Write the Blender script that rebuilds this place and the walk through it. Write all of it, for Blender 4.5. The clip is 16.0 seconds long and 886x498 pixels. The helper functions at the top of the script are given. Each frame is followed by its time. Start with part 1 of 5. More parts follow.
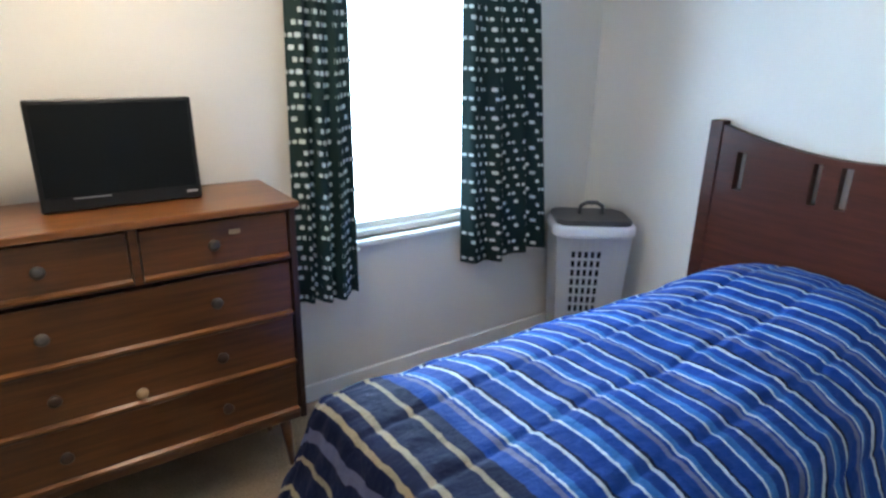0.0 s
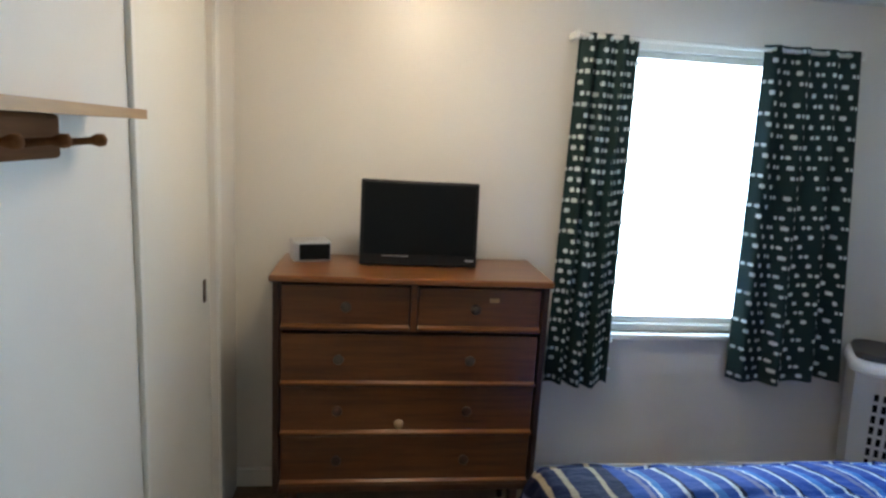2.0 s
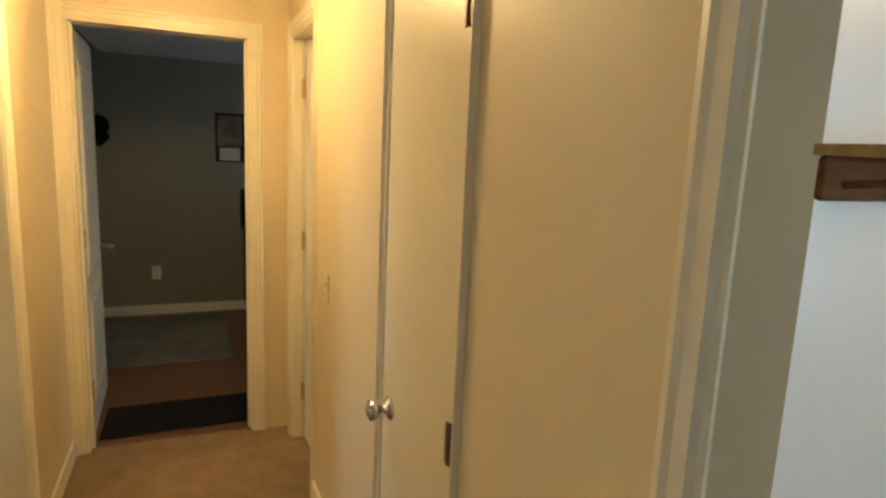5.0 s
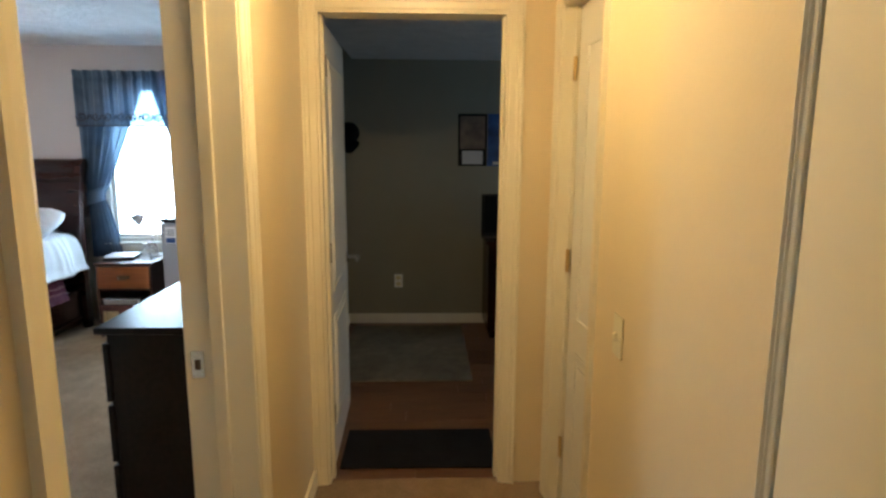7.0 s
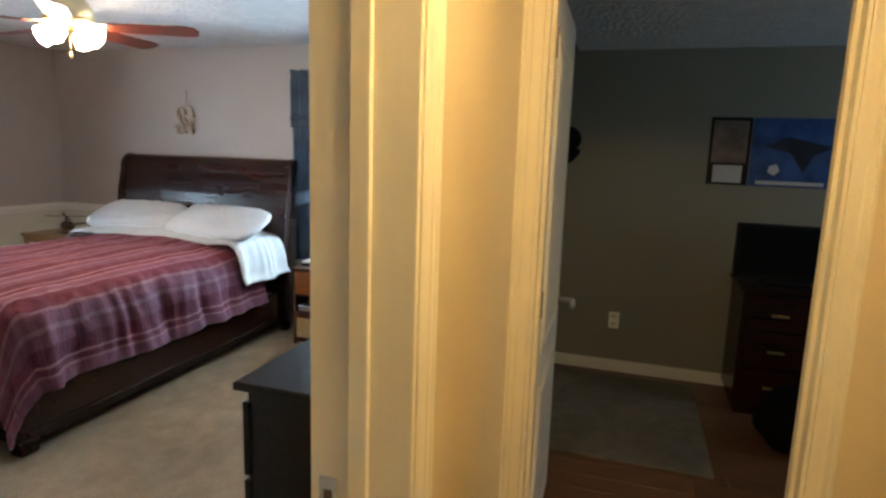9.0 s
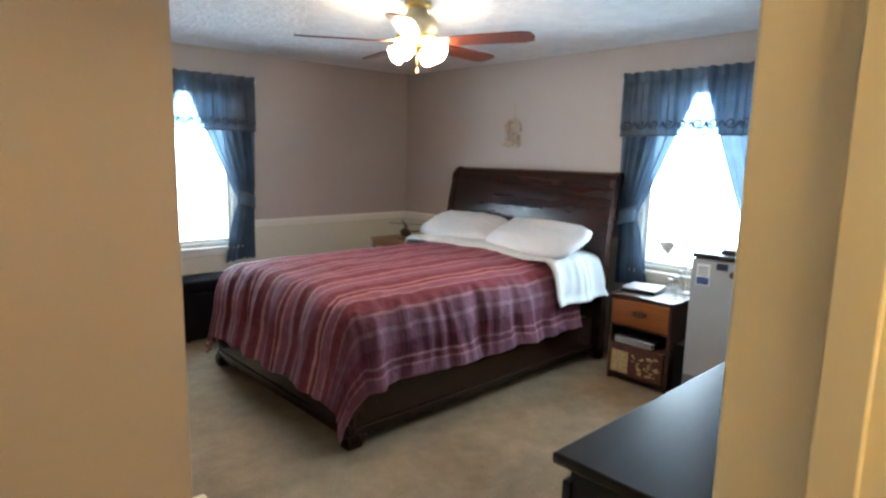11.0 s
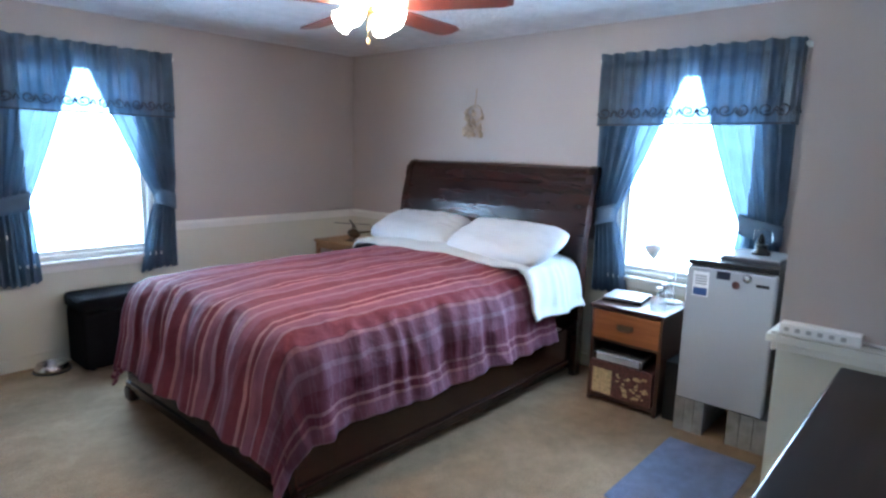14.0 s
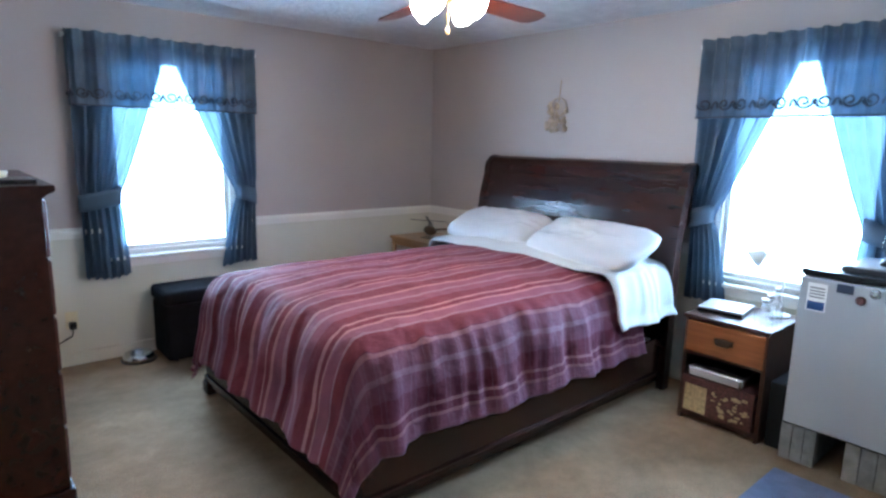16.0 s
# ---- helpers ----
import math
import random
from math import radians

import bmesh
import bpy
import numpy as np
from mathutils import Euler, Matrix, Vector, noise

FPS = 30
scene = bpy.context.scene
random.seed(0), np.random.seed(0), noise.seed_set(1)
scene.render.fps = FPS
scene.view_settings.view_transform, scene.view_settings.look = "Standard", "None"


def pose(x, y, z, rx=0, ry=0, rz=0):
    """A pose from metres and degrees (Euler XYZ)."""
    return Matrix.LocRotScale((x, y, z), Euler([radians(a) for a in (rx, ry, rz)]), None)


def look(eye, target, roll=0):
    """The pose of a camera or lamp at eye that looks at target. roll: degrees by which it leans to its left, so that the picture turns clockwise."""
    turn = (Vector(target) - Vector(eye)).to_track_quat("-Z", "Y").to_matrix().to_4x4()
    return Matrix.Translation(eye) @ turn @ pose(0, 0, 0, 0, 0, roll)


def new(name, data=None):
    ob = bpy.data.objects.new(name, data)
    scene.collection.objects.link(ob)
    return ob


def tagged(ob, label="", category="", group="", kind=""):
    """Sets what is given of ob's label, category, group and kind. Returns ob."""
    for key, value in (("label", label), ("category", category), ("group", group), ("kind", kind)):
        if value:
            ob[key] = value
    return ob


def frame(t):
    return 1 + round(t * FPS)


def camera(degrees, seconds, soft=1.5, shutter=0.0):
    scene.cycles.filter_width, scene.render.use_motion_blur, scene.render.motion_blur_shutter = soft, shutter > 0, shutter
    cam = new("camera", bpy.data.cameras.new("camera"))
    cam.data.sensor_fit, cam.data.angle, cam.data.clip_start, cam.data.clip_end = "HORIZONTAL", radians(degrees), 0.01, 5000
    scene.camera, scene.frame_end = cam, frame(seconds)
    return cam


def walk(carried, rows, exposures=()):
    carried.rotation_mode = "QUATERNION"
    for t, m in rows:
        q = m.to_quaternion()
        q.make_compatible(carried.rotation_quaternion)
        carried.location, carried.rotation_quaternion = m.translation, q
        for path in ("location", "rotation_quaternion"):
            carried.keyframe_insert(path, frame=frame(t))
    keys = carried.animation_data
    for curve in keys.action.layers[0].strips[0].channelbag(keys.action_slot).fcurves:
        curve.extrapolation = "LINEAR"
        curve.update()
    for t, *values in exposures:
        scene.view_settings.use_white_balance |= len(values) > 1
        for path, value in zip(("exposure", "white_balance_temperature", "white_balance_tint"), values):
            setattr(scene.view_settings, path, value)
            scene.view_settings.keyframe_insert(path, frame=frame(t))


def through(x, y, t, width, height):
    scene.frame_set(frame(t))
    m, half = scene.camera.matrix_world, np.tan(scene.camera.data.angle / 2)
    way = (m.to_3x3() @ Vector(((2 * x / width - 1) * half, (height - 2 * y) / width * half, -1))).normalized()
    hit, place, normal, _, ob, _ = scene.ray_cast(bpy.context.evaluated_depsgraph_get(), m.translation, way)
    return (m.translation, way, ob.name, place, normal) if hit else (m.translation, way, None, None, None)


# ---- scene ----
cam = camera(73.5, 16.0, soft=2.6)
PATH = [
    (0, (0.496, 0.001, 1.545), (1.595, 1.547, 0.911), 1.28),
    (0.5, (0.520, -0.056, 1.506), (1.523, 1.583, 0.953), 1.61),
    (1, (0.527, -0.134, 1.493), (1.359, 1.626, 1.036), 2.20),
    (1.5, (0.564, -0.159, 1.519), (1.121, 1.720, 1.117), 2.48),
    (2, (0.546, -0.182, 1.551), (0.790, 1.769, 1.186), 3.23),
    (2.5, (0.598, -0.234, 1.537), (0.407, 1.733, 1.228), 2.81),
    (3, (0.650, -0.332, 1.538), (0.021, 1.544, 1.248), 3.24),
    (3.5, (0.725, -0.461, 1.543), (-0.325, 1.214, 1.243), 4.28),
    (4, (0.779, -0.447, 1.548), (-0.630, 0.936, 1.229), 4.54),
    (4.5, (0.772, -0.443, 1.517), (-0.898, 0.621, 1.234), 3.73),
    (5, (0.663, -0.479, 1.537), (-1.147, 0.306, 1.209), 2.52),
    (5.2, (0.625, -0.521, 1.545), (-1.221, 0.167, 1.202), 2.68),
    (7.3, (-0.179, -0.529, 1.503), (-2.150, -0.499, 1.165), 0.52),
    (7.5, (-0.300, -0.584, 1.516), (-2.270, -0.563, 1.173), 0.98),
    (8, (-0.456, -0.631, 1.526), (-2.425, -0.708, 1.183), 1.40),
    (8.5, (-0.620, -0.679, 1.518), (-2.572, -0.953, 1.182), 1.76),
    (9, (-0.760, -0.693, 1.517), (-2.640, -1.287, 1.186), 1.84),
    (9.5, (-0.866, -0.755, 1.494), (-2.634, -1.632, 1.167), 2.03),
    (10, (-0.954, -0.814, 1.488), (-2.523, -2.009, 1.160), 1.49),
    (10.2, (-0.998, -0.836, 1.488), (-2.469, -2.152, 1.161), 1.45),
    (12.3, (-1.248, -1.298, 1.479), (-2.556, -2.780, 1.175), 1.20),
    (12.5, (-1.312, -1.318, 1.473), (-2.639, -2.783, 1.170), 0.96),
    (13, (-1.355, -1.375, 1.480), (-2.760, -2.763, 1.164), 1.12),
    (13.5, (-1.374, -1.440, 1.481), (-2.845, -2.756, 1.157), 1.47),
    (14, (-1.436, -1.478, 1.473), (-2.910, -2.790, 1.146), 1.44),
    (14.5, (-1.481, -1.520, 1.470), (-2.915, -2.874, 1.140), 1.36),
    (15, (-1.521, -1.553, 1.472), (-2.900, -2.963, 1.138), 1.28),
    (15.5, (-1.547, -1.572, 1.481), (-2.873, -3.029, 1.138), 1.22),
    (16, (-1.554, -1.603, 1.483), (-2.842, -3.093, 1.130), 1.32),
]
walk(cam, [(t, look(eye, target, roll)) for t, eye, target, roll in PATH],
     exposures=[(0.0, 0.55, 6050, 10), (1.0, 0.63, 6100, 10), (1.7, 0.22, 6350, 10), (2.5, -0.36, 6500, 10), (3.5, -0.26, 7000, 10), (4.5, -0.08, 7500, 10),
                (5.2, -0.05, 7200, 10), (7.5, -0.34, 6450, 10), (8.4, -0.24, 6450, 10), (9.1, -0.18, 7000, 10), (10.2, -0.12, 7100, 10), (12.5, 0.12, 6550, 10), (13.5, 0.2, 5850, 10), (16.0, 0.25, 5550, 10)])

# ---- plan, in metres ----
Y_WIN = 2.28        # bedroom window wall
X_HEAD = 3.12       # bedroom headboard wall
Z_BED = 2.21        # ceilings
Z_HALL = 2.24
Z_DARK = 2.20
Z_MAST = 2.31
Y_HS = -1.02        # hall south face
Y_MN = -1.20        # master north face
X_D1 = -2.48        # hall end wall
X_DARK = -4.98      # dark room far wall
X_MW = -5.13        # master headboard wall
Y_MS = -5.94        # master window wall
X_ME = -1.415        # master east wall
RAIL = 0.88

# ---- world, sun and lamps ----
world = bpy.data.worlds.new("world")
scene.world = world
world.use_nodes = True
wn = world.node_tree.nodes
sky = wn.new("ShaderNodeTexSky")
sky.sky_type = 'NISHITA'
sky.sun_disc = False
sky.sun_elevation = radians(38)
sky.sun_rotation = radians(200)
wn["Background"].inputs[1].default_value = 0.1
world.node_tree.links.new(sky.outputs[0], wn["Background"].inputs[0])


def lamp(name, kind, power, color, m, size=0.1, size_y=0.0):
    d = bpy.data.lights.new(name, kind)
    d.energy, d.color = power, color
    if kind == 'AREA':
        d.shape, d.size, d.size_y = 'RECTANGLE', size, size_y or size
    elif kind == 'SUN':
        d.angle = size
    else:
        d.shadow_soft_size = size
    ob = new(name, d)
    ob.matrix_world = m
    return ob


lamp("sun", 'SUN', 1.0, (1, 0.96, 0.9), pose(0, 0, 8, 52, 0, 160), radians(12))
SKYC = (0.50, 0.75, 1.0)
# daylight in the three window openings
lamp("window_daylight", 'AREA', 50, SKYC, pose(1.92, Y_WIN + 0.115, 1.37, -90, 0, 0), 0.74, 1.2)
lamp("window_daylight", 'AREA', 72, SKYC, pose(-2.845, Y_MS - 0.115, 1.35, 90, 0, 0), 0.78, 1.25)
lamp("window_daylight", 'AREA', 72, SKYC, pose(X_MW - 0.115, -2.815, 1.35, 0, -90, 0), 1.25, 0.78)
# Assumed, unseen window of the unlit room; strengthened to brighten that room
lamp("window_daylight", 'AREA', 13.0, SKYC, pose(-4.0, 2.42, 1.45, -90, 0, 0), 0.8, 0.8)


# ---- materials ----
def nodes_of(name):
    m = bpy.data.materials.new(name)
    m.use_nodes = True
    return m, m.node_tree.nodes, m.node_tree.links, m.node_tree.nodes["Principled BSDF"]


def noise_node(n, l, scale, detail=3.0, stretch=None, rough=0.5):
    co = n.new("ShaderNodeTexCoord")
    t = n.new("ShaderNodeTexNoise")
    t.inputs["Scale"].default_value, t.inputs["Detail"].default_value, t.inputs["Roughness"].default_value = scale, detail, rough
    if stretch:
        mp = n.new("ShaderNodeMapping")
        mp.inputs["Scale"].default_value = stretch
        l.new(co.outputs["Object"], mp.inputs[0])
        l.new(mp.outputs[0], t.inputs["Vector"])
    else:
        l.new(co.outputs["Object"], t.inputs["Vector"])
    return t


def ramp_node(n, l, source, stops, constant=False):
    r = n.new("ShaderNodeValToRGB")
    r.color_ramp.interpolation = 'CONSTANT' if constant else 'LINEAR'
    e = r.color_ramp.elements
    while len(e) < len(stops):
        e.new(0.5)
    for k, (p, c) in zip(e, stops):
        k.position, k.color = p, (*c, 1)
    if source:
        l.new(source, r.inputs[0])
    return r


def bump_node(n, l, bsdf, source, strength, distance=0.01):
    b = n.new("ShaderNodeBump")
    b.inputs["Strength"].default_value, b.inputs["Distance"].default_value = strength, distance
    l.new(source, b.inputs["Height"])
    l.new(b.outputs[0], bsdf.inputs["Normal"])


def shade(c, k):
    return tuple(min(1.0, v * k) for v in c)


def plain(name, col, rough=0.5, metal=0.0, var=0.08, scale=4.0, bump=0.05, fine=180.0, spec=0.5, relief=0.004):
    """Paint, plastic, metal: soft stains and a fine grain."""
    m, n, l, b = nodes_of(name)
    big, small = noise_node(n, l, scale, 4.0), noise_node(n, l, fine, 2.0)
    r = ramp_node(n, l, big.outputs["Fac"], [(0.3, shade(col, 1 - var)), (0.7, shade(col, 1 + var))])
    l.new(r.outputs[0], b.inputs["Base Color"])
    b.inputs["Roughness"].default_value, b.inputs["Metallic"].default_value = rough, metal
    b.inputs["Specular IOR Level"].default_value = spec
    if bump:
        bump_node(n, l, b, small.outputs["Fac"], bump, relief)
    return m


def wood(name, dark, light, rough=0.35, stretch=(2, 30, 30), scale=1.6, coat=0.0, spec=0.5, grain=0.02):
    m, n, l, b = nodes_of(name)
    t = noise_node(n, l, scale, 6.0, stretch, 0.62)
    big = noise_node(n, l, 2.2, 3.0)
    r = ramp_node(n, l, t.outputs["Fac"], [(0.28, dark), (0.5, tuple((a + c) / 2 for a, c in zip(dark, light))), (0.72, light)])
    v = ramp_node(n, l, big.outputs["Fac"], [(0.3, (0.78, 0.78, 0.78)), (0.7, (1.12, 1.12, 1.12))])
    x = n.new("ShaderNodeMix")
    x.data_type, x.blend_type = 'RGBA', 'MULTIPLY'
    x.inputs[0].default_value = 1.0
    l.new(r.outputs[0], x.inputs[6])
    l.new(v.outputs[0], x.inputs[7])
    l.new(x.outputs[2], b.inputs["Base Color"])
    b.inputs["Roughness"].default_value = rough
    b.inputs["Coat Weight"].default_value = coat
    b.inputs["Specular IOR Level"].default_value = spec
    bump_node(n, l, b, t.outputs["Fac"], grain, 0.003)
    return m


def fuzzy(name, col, scale=260.0, var=0.25, bump=0.7, patch=1.6, worn=0.8):
    """Carpet and rugs: pile grain and trodden patches."""
    m, n, l, b = nodes_of(name)
    g, p = noise_node(n, l, scale, 3.0, None, 0.7), noise_node(n, l, patch, 4.0)
    r = ramp_node(n, l, g.outputs["Fac"], [(0.3, shade(col, 1 - var)), (0.7, shade(col, 1 + var))])
    v = ramp_node(n, l, p.outputs["Fac"], [(0.36, (worn, worn * 0.98, worn * 0.95)), (0.47, ((1 + worn) / 2,) * 3), (0.62, (1.1, 1.1, 1.1))])
    f = noise_node(n, l, patch * 7, 5.0, None, 0.65)
    w = ramp_node(n, l, f.outputs["Fac"], [(0.32, (0.82, 0.81, 0.79)), (0.66, (1.1, 1.1, 1.1))])
    y = n.new("ShaderNodeMix")
    y.data_type, y.blend_type = 'RGBA', 'MULTIPLY'
    y.inputs[0].default_value = 1.0
    l.new(v.outputs[0], y.inputs[6])
    l.new(w.outputs[0], y.inputs[7])
    x = n.new("ShaderNodeMix")
    x.data_type, x.blend_type = 'RGBA', 'MULTIPLY'
    x.inputs[0].default_value = 1.0
    l.new(r.outputs[0], x.inputs[6])
    l.new(y.outputs[2], x.inputs[7])
    l.new(x.outputs[2], b.inputs["Base Color"])
    b.inputs["Roughness"].default_value = 0.95
    b.inputs["Specular IOR Level"].default_value = 0.1
    bump_node(n, l, b, g.outputs["Fac"], bump, 0.006)
    return m


def stripes(name, axis, period, stops, wobble=0.012, second=None, edge=0.0, cross=None, ragged=14.0):
    """Printed cloth with uneven stripes across one axis; second takes over below edge."""
    m, n, l, b = nodes_of(name)
    co, sp = n.new("ShaderNodeTexCoord"), n.new("ShaderNodeSeparateXYZ")
    l.new(co.outputs["UV"], sp.inputs[0])
    w = noise_node(n, l, ragged, 4.0, None, 0.65)

    def math_node(op, a, c):
        q = n.new("ShaderNodeMath")
        q.operation = op
        for i, v in enumerate((a, c)):
            if isinstance(v, (int, float)):
                q.inputs[i].default_value = v
            else:
                l.new(v, q.inputs[i])
        return q.outputs[0]
    k = math_node('ADD', sp.outputs["UV".index(axis)], math_node('MULTIPLY', w.outputs["Fac"], wobble))
    f = math_node('FRACT', math_node('DIVIDE', math_node('ADD', k, 20.0), period), 0.0)
    out = ramp_node(n, l, f, stops, True).outputs[0]
    if second:
        o2 = ramp_node(n, l, f, second, True).outputs[0]
        x = n.new("ShaderNodeMix")
        x.data_type = 'RGBA'
        l.new(math_node('GREATER_THAN', k, edge), x.inputs[0])
        l.new(out, x.inputs[6])
        l.new(o2, x.inputs[7])
        out = x.outputs[2]
    if cross:
        side, thread, lo, hi = cross
        c1 = math_node('FRACT', math_node('DIVIDE', math_node('ADD', sp.outputs[0], math_node('MULTIPLY', w.outputs["Fac"], 0.02)), 0.085), 0.0)
        c2 = ramp_node(n, l, c1, [(0, (0, 0, 0)), (0.42, (0.16, 0.16, 0.16)), (0.52, (0.04, 0.04, 0.04)), (0.74, (0.25, 0.25, 0.25)), (0.80, (0, 0, 0))], True)
        out_side = math_node('MAXIMUM', math_node('LESS_THAN', sp.outputs[1], lo), math_node('GREATER_THAN', sp.outputs[1], hi))
        dk = n.new("ShaderNodeMix")
        dk.data_type = 'RGBA'
        l.new(math_node('MULTIPLY', out_side, 0.45), dk.inputs[0])
        l.new(out, dk.inputs[6])
        dk.inputs[7].default_value = (*side, 1)
        th = n.new("ShaderNodeMix")
        th.data_type = 'RGBA'
        l.new(math_node('MULTIPLY', out_side, c2.outputs[0]), th.inputs[0])
        l.new(dk.outputs[2], th.inputs[6])
        th.inputs[7].default_value = (*thread, 1)
        out = th.outputs[2]
    g = noise_node(n, l, 9.0, 5.0)
    v = ramp_node(n, l, g.outputs["Fac"], [(0.3, (0.86, 0.86, 0.86)), (0.7, (1.08, 1.08, 1.08))])
    x = n.new("ShaderNodeMix")
    x.data_type, x.blend_type = 'RGBA', 'MULTIPLY'
    x.inputs[0].default_value = 1.0
    l.new(out, x.inputs[6])
    l.new(v.outputs[0], x.inputs[7])
    l.new(x.outputs[2], b.inputs["Base Color"])
    b.inputs["Roughness"].default_value = 0.75
    b.inputs["Specular IOR Level"].default_value = 0.15
    weave = noise_node(n, l, 420.0, 2.0)
    bump_node(n, l, b, weave.outputs["Fac"], 0.12, 0.003)
    # soft creases under the weave
    crease = noise_node(n, l, 11.0, 5.0, (1.0, 1.9, 1.4), 0.6)
    cb = n.new("ShaderNodeBump")
    cb.inputs["Strength"].default_value, cb.inputs["Distance"].default_value = 0.55, 0.03
    l.new(crease.outputs["Fac"], cb.inputs["Height"])
    l.new(cb.outputs[0], b.inputs["Normal"].links[0].from_node.inputs["Normal"])
    return m


def cloth(name, col, through=0.35, rough=0.8, var=0.1, sheer=0.0):
    """Thin curtain cloth that lets light through."""
    m, n, l, b = nodes_of(name)
    t = noise_node(n, l, 6.0, 4.0)
    r = ramp_node(n, l, t.outputs["Fac"], [(0.3, shade(col, 1 - var)), (0.7, shade(col, 1 + var))])
    l.new(r.outputs[0], b.inputs["Base Color"])
    b.inputs["Roughness"].default_value = rough
    weave = noise_node(n, l, 500.0, 2.0)
    bump_node(n, l, b, weave.outputs["Fac"], 0.1, 0.003)
    tr, mx = n.new("ShaderNodeBsdfTranslucent"), n.new("ShaderNodeMixShader")
    l.new(r.outputs[0], tr.inputs[0])
    mx.inputs[0].default_value = through
    l.new(b.outputs[0], mx.inputs[1])
    l.new(tr.outputs[0], mx.inputs[2])
    out = mx.outputs[0]
    if sheer:
        gap, m2 = n.new("ShaderNodeBsdfTransparent"), n.new("ShaderNodeMixShader")
        gap.inputs[0].default_value = (0.52, 0.78, 1.0, 1)
        m2.inputs[0].default_value = sheer
        l.new(out, m2.inputs[1])
        l.new(gap.outputs[0], m2.inputs[2])
        out = m2.outputs[0]
    l.new(out, n["Material Output"].inputs[0])
    return m


def glow(name, col, strength):
    m, n, l, b = nodes_of(name)
    b.inputs["Base Color"].default_value = (*col, 1)
    b.inputs["Emission Color"].default_value = (*col, 1)
    b.inputs["Emission Strength"].default_value = strength
    return m


def clear(name, col=(1, 1, 1), rough=0.02):
    m, n, l, b = nodes_of(name)
    b.inputs["Base Color"].default_value = (*col, 1)
    b.inputs["Roughness"].default_value = rough
    b.inputs["Transmission Weight"].default_value = 1.0
    b.inputs["IOR"].default_value = 1.3
    return m


M_WALL_BED = plain("wall_paint_cream", (0.74, 0.70, 0.63), 0.34, var=0.03, scale=1.5, bump=0.12, fine=90)
M_WALL_HALL = plain("wall_paint_hall", (0.72, 0.59, 0.37), 0.45, var=0.04, scale=1.5, bump=0.12, fine=90)
M_WALL_MAST = plain("wall_paint_taupe", (0.43, 0.375, 0.35), 0.55, var=0.04, scale=1.5, bump=0.12, fine=90)
M_WAINSCOT = plain("wainscot_paint_cream", (0.66, 0.64, 0.54), 0.5, var=0.03, scale=1.5, bump=0.1, fine=90)
# Darker than the grey-beige paint assumed: the room's dimness is in this colour
M_WALL_DARK = plain("wall_grey_green_dimmed", (0.27, 0.26, 0.21), 0.6, var=0.05, scale=1.5, bump=0.12, fine=90)
M_TRIM = plain("trim_paint_cream", (0.78, 0.71, 0.54), 0.32, var=0.03, scale=6, bump=0.03)
M_TRIM_WHITE = plain("trim_paint_white", (0.80, 0.78, 0.72), 0.35, var=0.03, scale=6, bump=0.03)
M_DOOR_HALL = plain("closet_door_paint", (0.76, 0.68, 0.50), 0.33, var=0.05, scale=1.2, bump=0.05, fine=60)
M_DOOR_WHITE = plain("door_paint_white", (0.78, 0.76, 0.68), 0.33, var=0.03, scale=2, bump=0.04)
M_CEIL = plain("ceiling_texture", (0.72, 0.72, 0.72), 0.9, var=0.07, scale=9, bump=1.0, fine=34, relief=0.014)
M_CARPET = fuzzy("carpet_beige", (0.315, 0.225, 0.145), 150.0, 0.34, 0.9, 1.1, 0.76)
M_RUG = fuzzy("rug_grey", (0.20, 0.18, 0.14))
M_MAT = fuzzy("mat_black", (0.012, 0.012, 0.014))
M_MAT_BLUE = fuzzy("mat_blue", (0.17, 0.20, 0.30), 200)
M_LAMINATE = wood("laminate_red_brown", (0.10, 0.045, 0.025), (0.20, 0.095, 0.05), 0.3, (30, 2, 30))
# Three walnut tones: palest for top and lips, darkest for sides and rails
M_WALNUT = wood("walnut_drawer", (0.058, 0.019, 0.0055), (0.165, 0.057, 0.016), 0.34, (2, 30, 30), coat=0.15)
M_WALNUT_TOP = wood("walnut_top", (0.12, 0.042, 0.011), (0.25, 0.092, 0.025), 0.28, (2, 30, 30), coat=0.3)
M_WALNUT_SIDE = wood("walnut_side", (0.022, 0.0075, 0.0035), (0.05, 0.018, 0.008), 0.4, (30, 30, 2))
M_CHERRY = wood("dark_cherry", (0.018, 0.0056, 0.0036), (0.031, 0.0094, 0.0058), 0.24, (14, 1.5, 14), coat=0.0, spec=0.36, grain=0.006)
M_MAHOG = wood("bed_mahogany", (0.042, 0.010, 0.006), (0.085, 0.021, 0.011), 0.36, (30, 2, 30), coat=0.0, spec=0.25)
M_ESPRESSO = wood("espresso_wood", (0.009, 0.0055, 0.0045), (0.020, 0.011, 0.009), 0.28, (2, 30, 30), coat=0.0, spec=0.2)
M_PINE = wood("shelf_pine", (0.36, 0.19, 0.07), (0.55, 0.33, 0.13), 0.45, (30, 2, 30))
M_PEGWOOD = wood("peg_rail_wood", (0.13, 0.052, 0.019), (0.24, 0.105, 0.04), 0.7, (30, 2, 30), spec=0.1)
M_NSTAND = wood("nightstand_cherry", (0.24, 0.075, 0.022), (0.40, 0.14, 0.045), 0.35, (30, 2, 30), coat=0.2)
M_NSTAND_DK = wood("nightstand_dark", (0.035, 0.013, 0.008), (0.07, 0.026, 0.014), 0.35, (30, 30, 2))
M_OAK = wood("light_oak", (0.30, 0.17, 0.08), (0.48, 0.30, 0.15), 0.45, (30, 2, 30))
M_BLACK = plain("black_plastic", (0.010, 0.010, 0.011), 0.34, var=0.1, spec=0.25)
